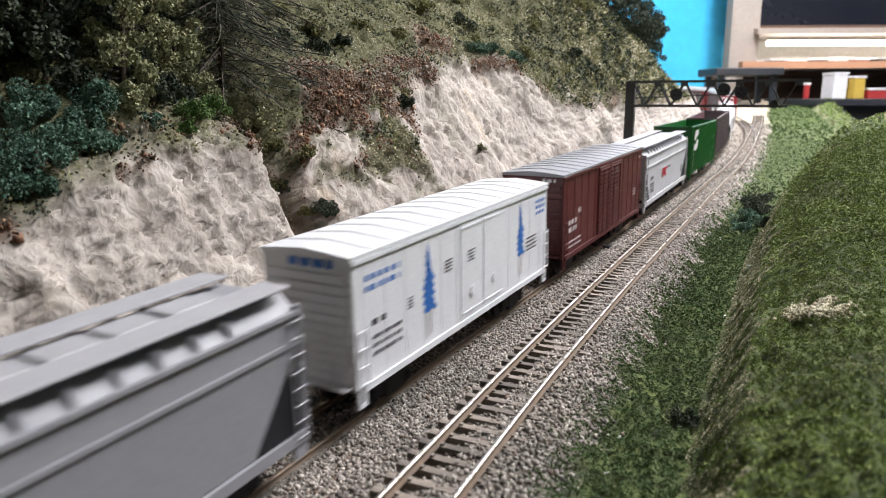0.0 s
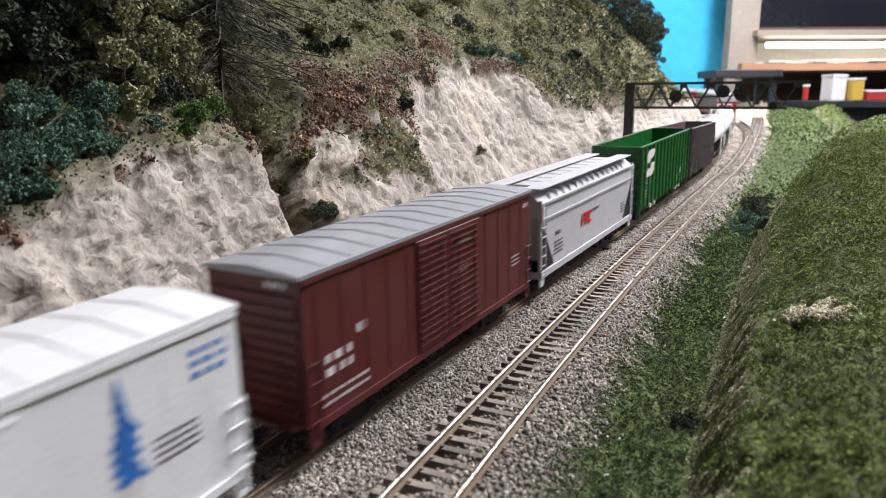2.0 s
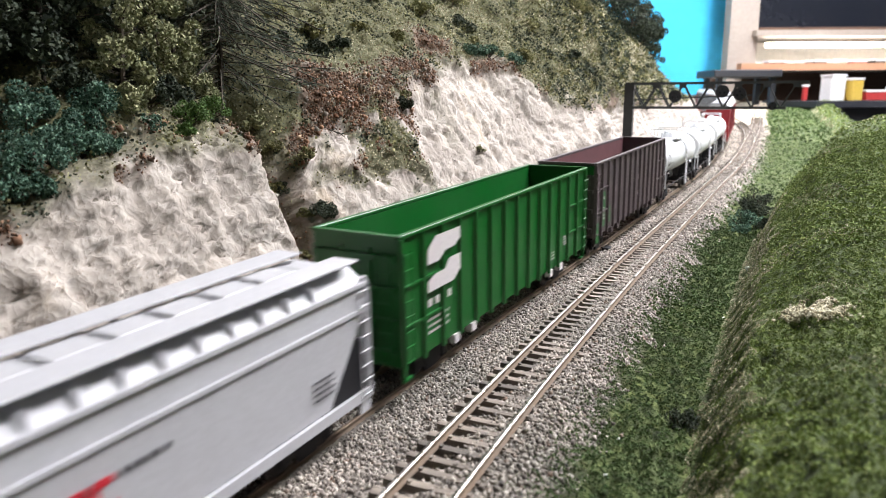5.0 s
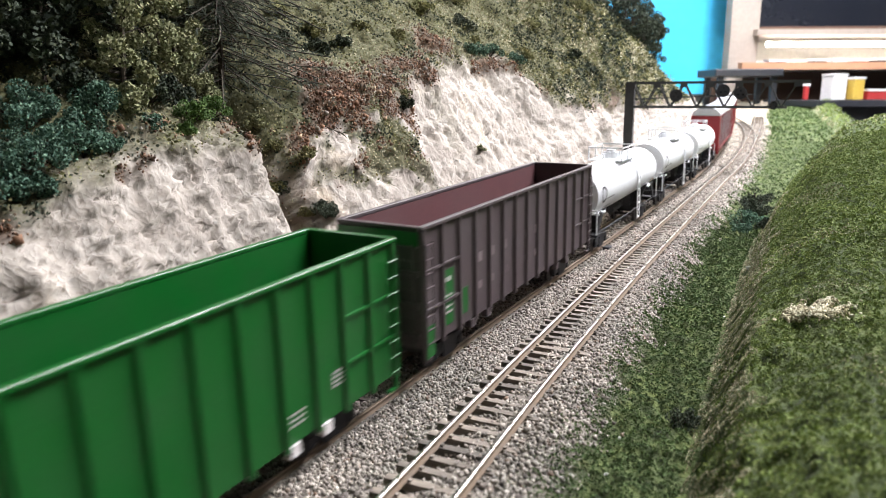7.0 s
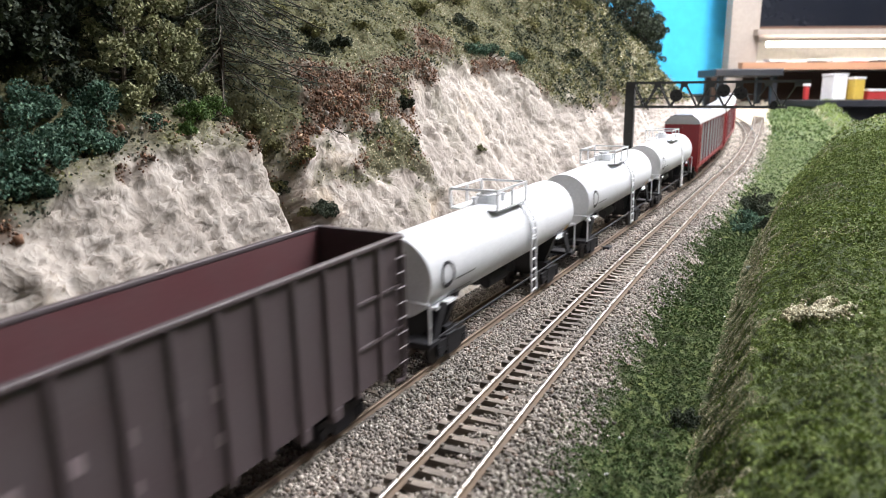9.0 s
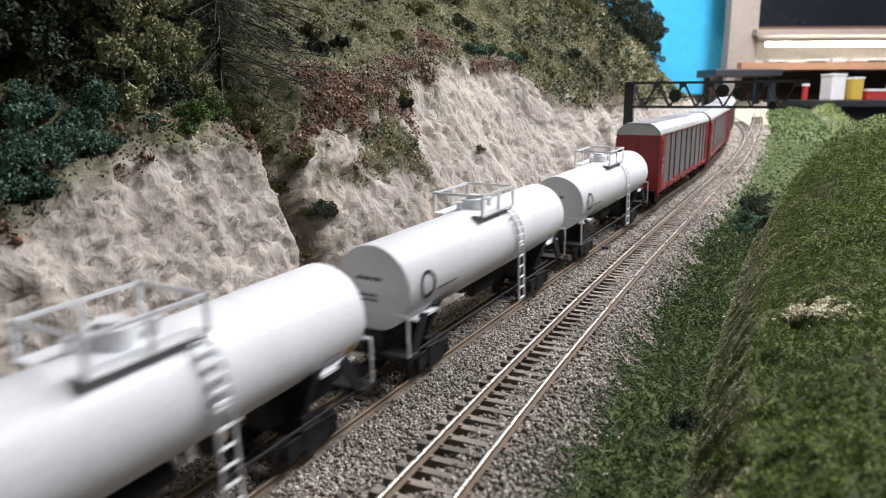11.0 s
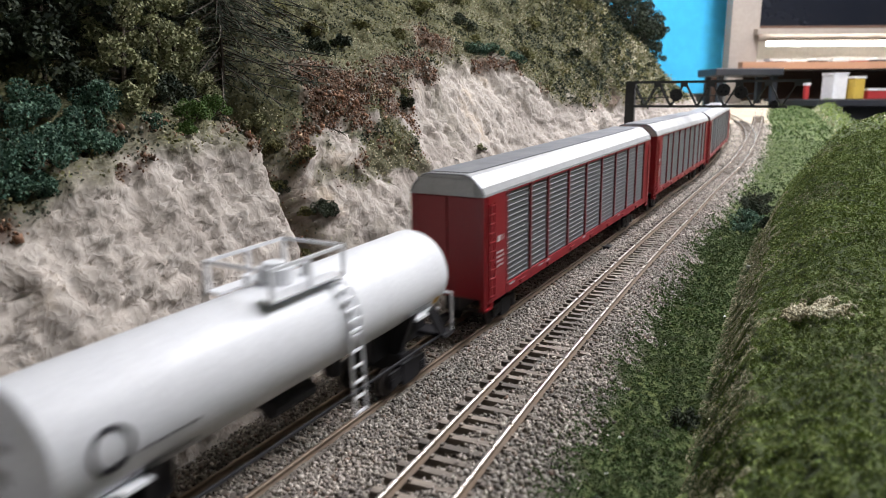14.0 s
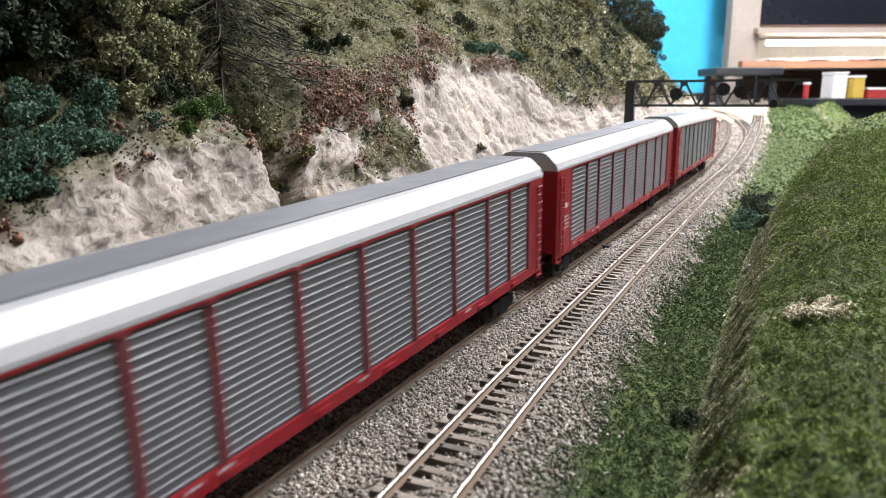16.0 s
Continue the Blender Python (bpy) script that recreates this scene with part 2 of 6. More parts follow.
def rod(bm, p, q, r, n=6):
    p, q = Vector(p), Vector(q)
    way = (q - p).normalized()
    u = way.orthogonal().normalized()
    w = way.cross(u)
    ring = lambda c: [bm.verts.new(c + (u * math.cos(6.28318 * i / n) + w * math.sin(6.28318 * i / n)) * r) for i in range(n)]
    a, b = ring(p), ring(q)
    for i in range(n):
        bm.faces.new((a[i], a[(i + 1) % n], b[(i + 1) % n], b[i]))
    bm.faces.new(a[::-1])
    bm.faces.new(b)


def mesh_of(name, bm, material, smooth=False):
    bmesh.ops.recalc_face_normals(bm, faces=bm.faces)
    me = bpy.data.meshes.new(name)
    bm.to_mesh(me)
    bm.free()
    me.materials.append(material)
    if smooth:
        me.polygons.foreach_set("use_smooth", [True] * len(me.polygons))
    return me


def part(name, bm, material, parent, label="", smooth=False, bevel=0.0):
    if bevel:
        bmesh.ops.bevel(bm, geom=bm.edges[:], offset=bevel, segments=1, affect="EDGES", clamp_overlap=True)
    ob = new(name, mesh_of(name, bm, material, smooth))
    ob.parent = parent
    return tagged(ob, label)


def fast_mesh(name, verts, tris, material, smooth=False):
    me = bpy.data.meshes.new(name)
    verts, tris = np.asarray(verts, np.float32), np.asarray(tris, np.int32)
    me.vertices.add(len(verts))
    me.vertices.foreach_set("co", verts.ravel())
    me.loops.add(tris.size)
    me.loops.foreach_set("vertex_index", tris.ravel())
    me.polygons.add(len(tris))
    k = tris.shape[1]
    me.polygons.foreach_set("loop_start", np.arange(0, tris.size, k, dtype=np.int32))
    me.polygons.foreach_set("loop_total", np.full(len(tris), k, np.int32))
    me.update(calc_edges=True)
    me.validate()
    me.materials.append(material)
    if smooth:
        me.polygons.foreach_set("use_smooth", np.ones(len(tris), bool))
    return me


OCTA_V = np.array([(1, 0, 0), (-1, 0, 0), (0, 1, 0), (0, -1, 0), (0, 0, 1), (0, 0, -1)], float)
OCTA_F = np.array([(0, 2, 4), (2, 1, 4), (1, 3, 4), (3, 0, 4), (2, 0, 5), (1, 2, 5), (3, 1, 5), (0, 3, 5)])
rng = np.random.default_rng(7)


def turns(n):
    """n random rotation matrices."""
    q = rng.normal(size=(n, 4))
    q /= np.linalg.norm(q, axis=1)[:, None]
    w, x, y, z = q.T
    return np.stack([np.stack([1 - 2 * (y * y + z * z), 2 * (x * y - z * w), 2 * (x * z + y * w)], 1),
                     np.stack([2 * (x * y + z * w), 1 - 2 * (x * x + z * z), 2 * (y * z - x * w)], 1),
                     np.stack([2 * (x * z - y * w), 2 * (y * z + x * w), 1 - 2 * (x * x + y * y)], 1)], 1)


def grains(name, places, sizes, material, squash=0.75, jitter=0.35):
    """Loose angular grains at the places, joined into one mesh."""
    n = len(places)
    v = OCTA_V[None] * (1 + rng.uniform(-jitter, jitter, (n, 6, 1))) * np.array([1, 1, squash])[None, None]
    v = np.einsum("nij,nkj->nki", turns(n), v) * sizes[:, None, None] + places[:, None, :]
    f = OCTA_F[None] + (np.arange(n) * 6)[:, None, None]
    return fast_mesh(name, v.reshape(-1, 3), f.reshape(-1, 3), material)


def leaves(name, places, sizes, material, stretch=1.6):
    """Small bent leaves: two triangles folded along the middle."""
    n = len(places)
    base = np.array([(-0.5, 0, 0.12), (0, -0.5 * stretch, 0), (0, 0.5 * stretch, 0), (0.5, 0, 0.12)])
    v = np.einsum("nij,kj->nki", turns(n), base) * sizes[:, None, None] + places[:, None, :]
    f = np.array([(0, 1, 2), (1, 3, 2)])[None] + (np.arange(n) * 4)[:, None, None]
    return fast_mesh(name, v.reshape(-1, 3), f.reshape(-1, 3), material)


def wobble(x, y, z, freq, octaves=4, seed=0.0):
    """Fractal noise for arrays of points, about -1 to 1."""
    out = np.zeros(len(x))
    for i in range(len(x)):
        out[i] = noise.fractal((x[i] * freq + seed, y[i] * freq, z[i] * freq), 1.0, 2.0, octaves)
    return out


# ---- the two tracks and the lie of the land ----
def rise(y):
    """The layout climbs gently away from the camera."""
    u = np.maximum(np.asarray(y, float) - 0.85, 0)
    return 0.030 * u + 0.004 * u * u


STEP = 0.002
SS = np.arange(-1.2, 5.0, STEP)


def heading(s):
    s = np.asarray(s, float)
    early = 0.50227 + 0.12422 * s - 0.25831 * s * s
    h3 = 0.50227 + 0.12422 * 0.3 - 0.25831 * 0.09
    mid = h3 - 0.09 * (s - 0.3) - 0.02 * (s - 0.3) ** 2
    late = h3 - 0.09 * 1.35 - 0.02 * 1.35 ** 2 - 1.1 * (s - 1.65)
    first = 0.50227 - 0.12422 * 0.35 - 0.25831 * 0.1225
    return np.where(s < -0.35, first, np.where(s < 0.3, early, np.where(s < 1.65, mid, late)))


HM = heading(SS[:-1] + STEP / 2)
TX = np.concatenate([[0], np.cumsum(np.sin(HM) * STEP)])
TY = np.concatenate([[0], np.cumsum(np.cos(HM) * STEP)])
ZERO = int(np.argmin(abs(SS)))
TX, TY = TX - TX[ZERO] - 0.05134, TY - TY[ZERO] + 0.2
TZ = np.minimum(-0.01497 + 0.02765 * SS, 0.0) + rise(TY)


def train_at(s, right=0.0, up=0.0):
    h = heading(s)
    x, y, z = np.interp(s, SS, TX), np.interp(s, SS, TY), np.interp(s, SS, TZ)
    return np.array([x + np.cos(h) * right, y - np.sin(h) * right, z + up])


class Line:
    """A smooth track line through a few places of the plan."""

    def __init__(self, points):
        p = np.array(points, float)
        q = np.vstack([2 * p[0] - p[1], p, 2 * p[-1] - p[-2]])
        out = []
        for i in range(1, len(q) - 2):
            a, b, c, d = q[i - 1:i + 3]
            for t in np.arange(0, 1, 1 / 40):
                out.append(0.5 * (2 * b + (c - a) * t + (2 * a - 5 * b + 4 * c - d) * t * t + (3 * b - a - 3 * c + d) * t ** 3))
        self.p = np.array(out + [p[-1]])
        self.s = np.concatenate([[0], np.cumsum(np.linalg.norm(np.diff(self.p, axis=0), axis=1))])

    def at(self, s, right=0.0, up=0.0):
        x, y = np.interp(s, self.s, self.p[:, 0]), np.interp(s, self.s, self.p[:, 1])
        e = 0.006
        dx = np.interp(s + e, self.s, self.p[:, 0]) - np.interp(s - e, self.s, self.p[:, 0])
        dy = np.interp(s + e, self.s, self.p[:, 1]) - np.interp(s - e, self.s, self.p[:, 1])
        n = np.hypot(dx, dy)
        return np.array([x + dy / n * right, y - dx / n * right, rise(y) + up])


NEAR = Line([(-0.17, -0.20), (-0.075, 0.0), (-0.0065, 0.15), (0.0405, 0.25), (0.115, 0.40), (0.218, 0.60), (0.321, 0.80), (0.428, 1.0), (0.575, 1.30), (0.764, 1.70), (0.99, 2.2), (1.37, 3.0)])
BRANCH = Line([(0.402, 0.95), (0.478, 1.10), (0.573, 1.30), (0.675, 1.55), (0.757, 1.80), (0.815, 2.05), (0.82, 2.35), (0.70, 2.75), (0.42, 3.05)])
NY = np.linspace(-0.2, 3.0, 400)
NX = np.interp(NY, NEAR.p[:, 1], NEAR.p[:, 0])
NH = np.arctan(np.gradient(NX, NY))


def near_side(x, y):
    """Distance to the right of the nearer track, for arrays."""
    return (x - np.interp(y, NY, NX)) * np.cos(np.interp(y, NY, NH))


TKEEP = (SS > -0.6) & (SS < 1.9)


def train_side(x, y):
    """Distance to the right of the train's track while it runs away from the camera, and its height there."""
    ty, tx, tz = TY[TKEEP], TX[TKEEP], TZ[TKEEP]
    th = heading(SS[TKEEP])
    return (x - np.interp(y, ty, tx)) * np.cos(np.interp(y, ty, th)), np.interp(y, ty, tz)


# ---- ground sheet ----
def smooth(a, b, x):
    t = np.clip((x - a) / (b - a), 0, 1)
    return t * t * (3 - 2 * t)


def crest(y):
    """How far right of the nearer track the bank's crest lies."""
    return 0.067 + 0.10 * smooth(0.45, 1.25, y)


def layout_edge(x, y):
    """True on the layout's table, with the aisle beyond it."""
    d = near_side(x, y)
    return (y < 1.34) | (d < 0.20 + 0.02 * (y - 1.34))


def ground_height(x, y):
    dn = near_side(x, y)
    dt, tz = train_side(x, y)
    nz = rise(y)
    bed_n, bed_t = nz - 0.0034, tz - 0.0034
    w = np.clip(dt / np.maximum(dt - dn, 1e-4), 0, 1)
    z = bed_t + (bed_n - bed_t) * w
    z = np.where((dn < 0) & (dt > 0), z - 0.0016 * np.sin(np.pi * w), z)
    left = dt <= 0
    z = np.where(left, bed_t - 0.006 * smooth(0.018, 0.034, -dt), z)
    right = dn > 0
    c = crest(y)
    low = nz - 0.0034 - 0.0075 * smooth(0.017, 0.036, dn)
    k = 1 - smooth(0.74, 1.0, y)
    swell = 0.042 * (1 - np.exp(-np.maximum(dn - c, 0) / 0.045)) * smooth(0.16, 0.6, y)
    top = (0.031 + 0.018 * smooth(0.38, 0.68, y) + 0.05 * np.clip(dn - c, 0, 0.5) + swell) * (0.28 + 0.72 * k)
    bank = smooth(c - 0.011, c + 0.005, dn) * 0.72 + smooth(c + 0.001, c + 0.03, dn) * 0.28
    z = np.where(right, low + top * bank, z)
    return z, dn, dt, c


def tufts(x, y):
    """The turf's relief: slow swells under puffy clumps of foam with gaps between them."""
    flat = x * 0
    puff = np.abs(wobble(x, y, flat, 110, 2, 9.0)) + 0.6 * np.abs(wobble(x, y, flat, 260, 2, 3.0))
    return 0.0022 * wobble(x, y, flat, 55, 4) + 0.0006 - 0.0046 * np.exp(-puff / 0.13) + 0.0022 * puff


def sheet(name, xs, ys, label):
    gx, gy = np.meshgrid(xs, ys)
    x, y = gx.ravel(), gy.ravel()
    z, dn, dt, c = ground_height(x, y)
    w1, w2 = wobble(x, y, x * 0, 55, 4), wobble(x, y, x * 0, 260, 3, 9.0)
    grass = smooth(0.022, 0.034, dn + 0.004 * w1)
    z = z + grass * tufts(x, y) + 0.0003 * w2
    far = smooth(1.5, 1.9, y) * (1 - smooth(-0.04, 0.05, dn))
    n, m = len(ys), len(xs)
    i = np.arange(n * m).reshape(n, m)
    q = np.stack([i[:-1, :-1], i[:-1, 1:], i[1:, 1:], i[1:, :-1]], -1).reshape(-1, 4)
    keep = layout_edge(x, y)
    q = q[keep[q].all(1)]
    me = fast_mesh(name, np.stack([x, y, z], 1), q, GROUND, True)
    for key, val in (("green", grass), ("sand", np.clip(far + smooth(0.9, 1.3, y) * 0.7, 0, 1))):
        me.attributes.new(key, "FLOAT", "POINT").data.foreach_set("value", val.astype(np.float32))
    return tagged(new(name, me), label, "ground", kind="structure")


xs = np.concatenate([np.arange(-0.5, -0.08, 0.012), np.arange(-0.08, 0.36, 0.0022), np.arange(0.36, 1.35, 0.009)])
ys = np.concatenate([np.arange(-0.35, 0.08, 0.012), np.arange(0.08, 0.66, 0.0022), np.arange(0.66, 1.4, 0.006), np.arange(1.4, 3.1, 0.02)])
ground = sheet("ground", xs, ys, "model railway ground with gravel beds and green scatter")

# ---- hillside with the rock cut ----
CUT_S = [-0.6, -0.10, -0.034, -0.02, 0.026, 0.078, 0.092, 0.100, 0.107, 0.116, 0.154, 0.21, 0.252, 0.328, 0.404, 0.43, 0.496, 0.594, 0.72, 1.09, 1.6, 2.6]
CUT_Z = [0.045, 0.048, 0.056, 0.063, 0.075, 0.076, 0.060, 0.046, 0.054, 0.063, 0.091, 0.094, 0.112, 0.119, 0.121, 0.103, 0.088, 0.081, 0.082, 0.073, 0.06, 0.06]


def hill_profile(s, q):
    """Distance left of the train's track and height above it; q runs 0 to 1 up the rock face and 1 to 2 up the wooded slope."""
    zr = np.interp(s, CUT_S, CUT_Z) - np.minimum(-0.01497 + 0.02765 * s, 0) + 0.011
    gully = np.exp(-((s - 0.101) / 0.010) ** 2)
    bulge = smooth(-0.10, 0.0, s) * (1 - smooth(0.074, 0.092, s))
    toe = 0.036 + 0.012 * gully + 0.003 * np.sin(s * 23) - 0.004 * bulge
    f = np.clip(q, 0, 1)
    d = toe + zr * (0.53 - 0.13 * bulge * np.sin(np.minimum(f, 1) * 1.9)) * f ** 0.9 + 0.014 * gully * f
    z = -0.010 + zr * f
    u = np.clip(q - 1, 0, 1)
    far = smooth(0.38, 0.72, s)
    reach = 0.42 - 0.24 * far
    near_rise = np.minimum(0.28, 0.62 * 0.42 * u + 0.06 * u * u) * np.clip(1 - 0.25 * u, 0.5, 1)
    tall = np.interp(s, [0.4, 0.75, 0.95, 1.1, 1.22, 1.34, 1.5, 2.3], [0.25, 0.20, 0.165, 0.135, 0.100, 0.045, 0.012, 0.008])
    far_rise = tall * (0.86 * (1 - np.exp(-u / 0.26)) + 0.14 * u)
    d = d + reach * u
    z = z + near_rise * (1 - far) + far_rise * far
    return d, z, zr


s_rows = np.concatenate([np.arange(-0.55, -0.12, 0.012), np.arange(-0.12, 0.42, 0.0016), np.arange(0.42, 0.9, 0.004), np.arange(0.9, 2.3, 0.012)])
q_rows = np.concatenate([np.linspace(0, 1, 74)[:-1], 1 + np.linspace(0, 1, 84) ** 1.5])


def hillside():
    gs, gq = np.meshgrid(s_rows, q_rows, indexing="ij")
    s, q = gs.ravel(), gq.ravel()
    d, z, zr = hill_profile(s, q)
    p = train_at(s, -d, 0)
    x, y, z = p[0], p[1], p[2] + z
    big, mid, fine = wobble(x, y, z, 16, 4), wobble(x, y, z * 0.7, 60, 5, 4.0), wobble(x, y, z, 240, 3, 11.0)
    facet = np.array([noise.voronoi((a * 42 + 3.0, b * 30, c * 42))[0][0] for a, b, c in zip(s + 0.10 * mid * 0.2, z, d)])
    facet2 = np.array([noise.voronoi((a * 120 + 3.0, b * 90, c * 120))[0][0] for a, b, c in zip(s + 0.004 * mid, z, d)])
    crack = np.abs(wobble(s + 0.45 * d, z * 0.22, s * 0 + 0.3 * q, 62, 3, 21.0))
    slab_n = wobble(s * 1.0, z * 0.6, d * 0, 30, 2, 51.0)
    steps = np.round(slab_n * 5) / 5 * 0.7 + slab_n * 0.3
    rocky = 1 - smooth(0.94, 1.05, q + 0.05 * mid)
    lump = 0.006 * big + 0.0022 * mid + 0.0010 * fine + 0.0045 * steps - 0.0032 * (facet - 0.4) - 0.0016 * (facet2 - 0.4) - 0.0034 * np.exp(-(crack / 0.07) ** 2)
    puffs = np.abs(wobble(x, y, z, 62, 2, 71.0)) + 0.5 * np.abs(wobble(x, y, z, 150, 2, 73.0))
    soft = 0.006 * big + 0.003 * mid + 0.0012 * fine + 0.0030 * puffs - 0.0085 * np.exp(-puffs / 0.11)
    edge = smooth(0.0, 0.10, q)
    push = (rocky * lump + (1 - rocky) * soft) * (0.25 + 0.75 * edge)
    h = heading(s)
    x, y, z = x + np.cos(h) * push * 0.86, y - np.sin(h) * push * 0.86, z + push * 0.5
    hz = z - p[2]
    patch = wobble(x, y, z, 38, 4, 31.0)
    mixed = np.exp(-((s - 0.185) / 0.075) ** 2) * smooth(0.30, 0.75, q)
    gully = np.exp(-((s - 0.103 + 0.006 * q) / 0.010) ** 2)
    scree = smooth(0.108, 0.125, s) * (1 - smooth(0.20, 0.27, s)) * smooth(0.45, 0.95, q) * (1 - smooth(1.0, 1.10, q))
    cover = np.clip(1 - rocky + smooth(0.12, 0.35, patch + 0.5 * mixed - 0.22) * mixed + 0.4 * gully * smooth(-0.1, 0.2, patch), 0, 1)
    soil = np.clip(gully * 0.9 + scree * smooth(-0.15, 0.25, wobble(x, y, z, 46, 4, 61.0)) * 0.9 + 1.0 * np.exp(-((s - 0.163) / 0.017) ** 2 - ((hz - 0.116) / 0.011) ** 2) * 1.1
                   + np.exp(-((s - 0.325) / 0.022) ** 2 - ((hz - 0.142) / 0.012) ** 2) * 1.2 + np.exp(-((s - 0.265) / 0.014) ** 2 - ((hz - 0.116) / 0.007) ** 2) * 0.9 + np.exp(-((q - 1.0) / 0.05) ** 2) * smooth(0.0, 0.3, patch) * 0.8, 0, 1)
    cover = cover * (1 - 0.8 * smooth(0.35, 0.8, soil))
    n, m = gs.shape
    i = np.arange(n * m).reshape(n, m)
    f = np.stack([i[:-1, :-1], i[1:, :-1], i[1:, 1:], i[:-1, 1:]], -1).reshape(-1, 4)
    me = fast_mesh("hillside", np.stack([x, y, z], 1), f, ROCK, True)
    for key, val in (("cover", cover), ("soil", soil)):
        me.attributes.new(key, "FLOAT", "POINT").data.foreach_set("value", val.astype(np.float32))
    return tagged(new("hillside", me), "pale plaster rock cut under a wooded slope", "hillside", kind="structure"), x, y, z, cover, s, q, soil


hill, HX, HY, HZ, HCOVER, HS, HQ, HSOIL = hillside()


def hill_spot(s, q):
    """A place on the hillside's surface."""
    i = int(np.argmin((HS - s) ** 2 + (0.25 * (HQ - q)) ** 2))
    return Vector((HX[i], HY[i], HZ[i]))


def hill_scatter():
    w = HCOVER ** 3
    w[(HS > 1.45) | (HS < -0.2)] = 0
    w = w * np.where(HS < 0.42, 0.35, 1.0) * np.where(HQ > 1.75, 0.3, 1)
    n = 300000
    i = rng.choice(len(w), n, p=w / w.sum())
    p = np.stack([HX, HY, HZ], 1)[i] + rng.normal(0, 0.0011, (n, 3)) * (1 + 2 * (HS[i] > 0.42))[:, None]
    size = rng.uniform(0.0006, 0.0016, n) * (1 + 1.5 * smooth(0.3, 0.9, HS[i]))
    tone = np.array(wobble(p[:, 0], p[:, 1], p[:, 2], 44, 4, 3.0)) * 1.15 + rng.normal(0, 0.10, n)
    for name, lo, hi, m, label in (("dark_undergrowth", -9, -0.12, LEAF_DARK, "dark green undergrowth on the slope"), ("hill_foliage", -0.12, 0.24, OLIVE, "olive and brown undergrowth on the slope"), ("dry_grass", 0.24, 9, STRAW, "dry straw coloured turf on the slope")):
        k = (tone > lo) & (tone <= hi)
        me = leaves(name, p[k], size[k] * (0.8 if m is STRAW else 1.0), m, 1.1)
        tagged(new(name, me), label, "undergrowth", kind="stuff")


hill_scatter()


def hill_rubble():
    """Crumbs of soil and broken rock lying on the bare patches."""
    w = np.clip(HSOIL - 0.25, 0, 1) * (HS > -0.1) * (HS < 0.5)
    n = 22000
    i = rng.choice(len(w), n, p=w / w.sum())
    p = np.stack([HX, HY, HZ], 1)[i] + rng.normal(0, 0.0012, (n, 3))
    size = rng.uniform(0.0003, 0.0008, n) * np.where(rng.uniform(size=n) < 0.06, 2.4, 1.0)
    for name, k, m, label in (("soil_rubble", np.arange(n) % 5 > 0, SOIL, "red-brown crumbs of soil on the slope"), ("rock_rubble", np.arange(n) % 5 == 0, CHIPS, "pale broken rock lying on the slope")):
        tagged(new(name, grains(name, p[k], size[k], m, 0.8, 0.45)), label, "rubble", kind="stuff")


hill_rubble()


# ---- tracks ----
def rail_mesh(at, s0, s1, side, step, head):
    """One rail: foot, web and head as a swept profile."""
    s = np.arange(s0, s1, step)
    prof = [(-0.0012, -0.0025), (0.0012, -0.0025), (0.0012, -0.0021), (0.0004, -0.0017), (0.0004, -0.0008), (0.00062, -0.0006), (0.00062, 0.0), (-0.00062, 0.0), (-0.00062, -0.0006), (-0.0004, -0.0008), (-0.0004, -0.0017), (-0.0012, -0.0021)]
    rings = np.stack([np.array([at(v, side * 0.00825 + px, pz) for px, pz in prof]) for v in s])
    n, m = len(s), len(prof)
    i = np.arange(n * m).reshape(n, m)
    f = np.stack([i[:-1], np.roll(i[:-1], -1, 1), np.roll(i[1:], -1, 1), i[1:]], -1).reshape(-1, 4)
    me = fast_mesh("rail", rings.reshape(-1, 3), f[:, ::-1], RAIL_SIDE)
    me.materials.append(head)
    idx = np.tile((np.arange(m) == 6).astype(np.int32), n - 1)
    me.polygons.foreach_set("material_index", idx)
    return me


def tie_mesh():
    bm = bmesh.new()
    box(bm, -0.0138, 0.0138, -0.0013, 0.0013, -0.0048, -0.0025)
    for x in (-0.0100, -0.0066, 0.0066, 0.0100):
        box(bm, x - 0.0005, x + 0.0005, -0.0007, 0.0007, -0.0026, -0.0019)
    return mesh_of("tie", bm, TIE)


TIE_MESH = tie_mesh()


def track(name, at, s0, s1, label, tie_range, pitch=0.0068, head=None):
    root = tagged(new(name), label, "track", kind="structure")
    for side in (-1, 1):
        ob = new("rail", rail_mesh(at, s0, s1, side, 0.008, head or RAIL_TOP))
        ob.parent = root
    k = 0
    s = tie_range[0]
    while s < tie_range[1]:
        a, b = at(s, -0.004), at(s, 0.004)
        ang = math.atan2(b[1] - a[1], b[0] - a[0]) + rng.normal(0, 0.018)
        c = at(s)
        ob = new("tie", TIE_MESH)
        ob.parent = root
        ob.matrix_basis = Matrix.Translation((c[0], c[1], c[2] + rng.normal(0, 0.00012))) @ Matrix.Rotation(ang, 4, "Z")
        s += pitch * rng.uniform(0.94, 1.06)
    return root


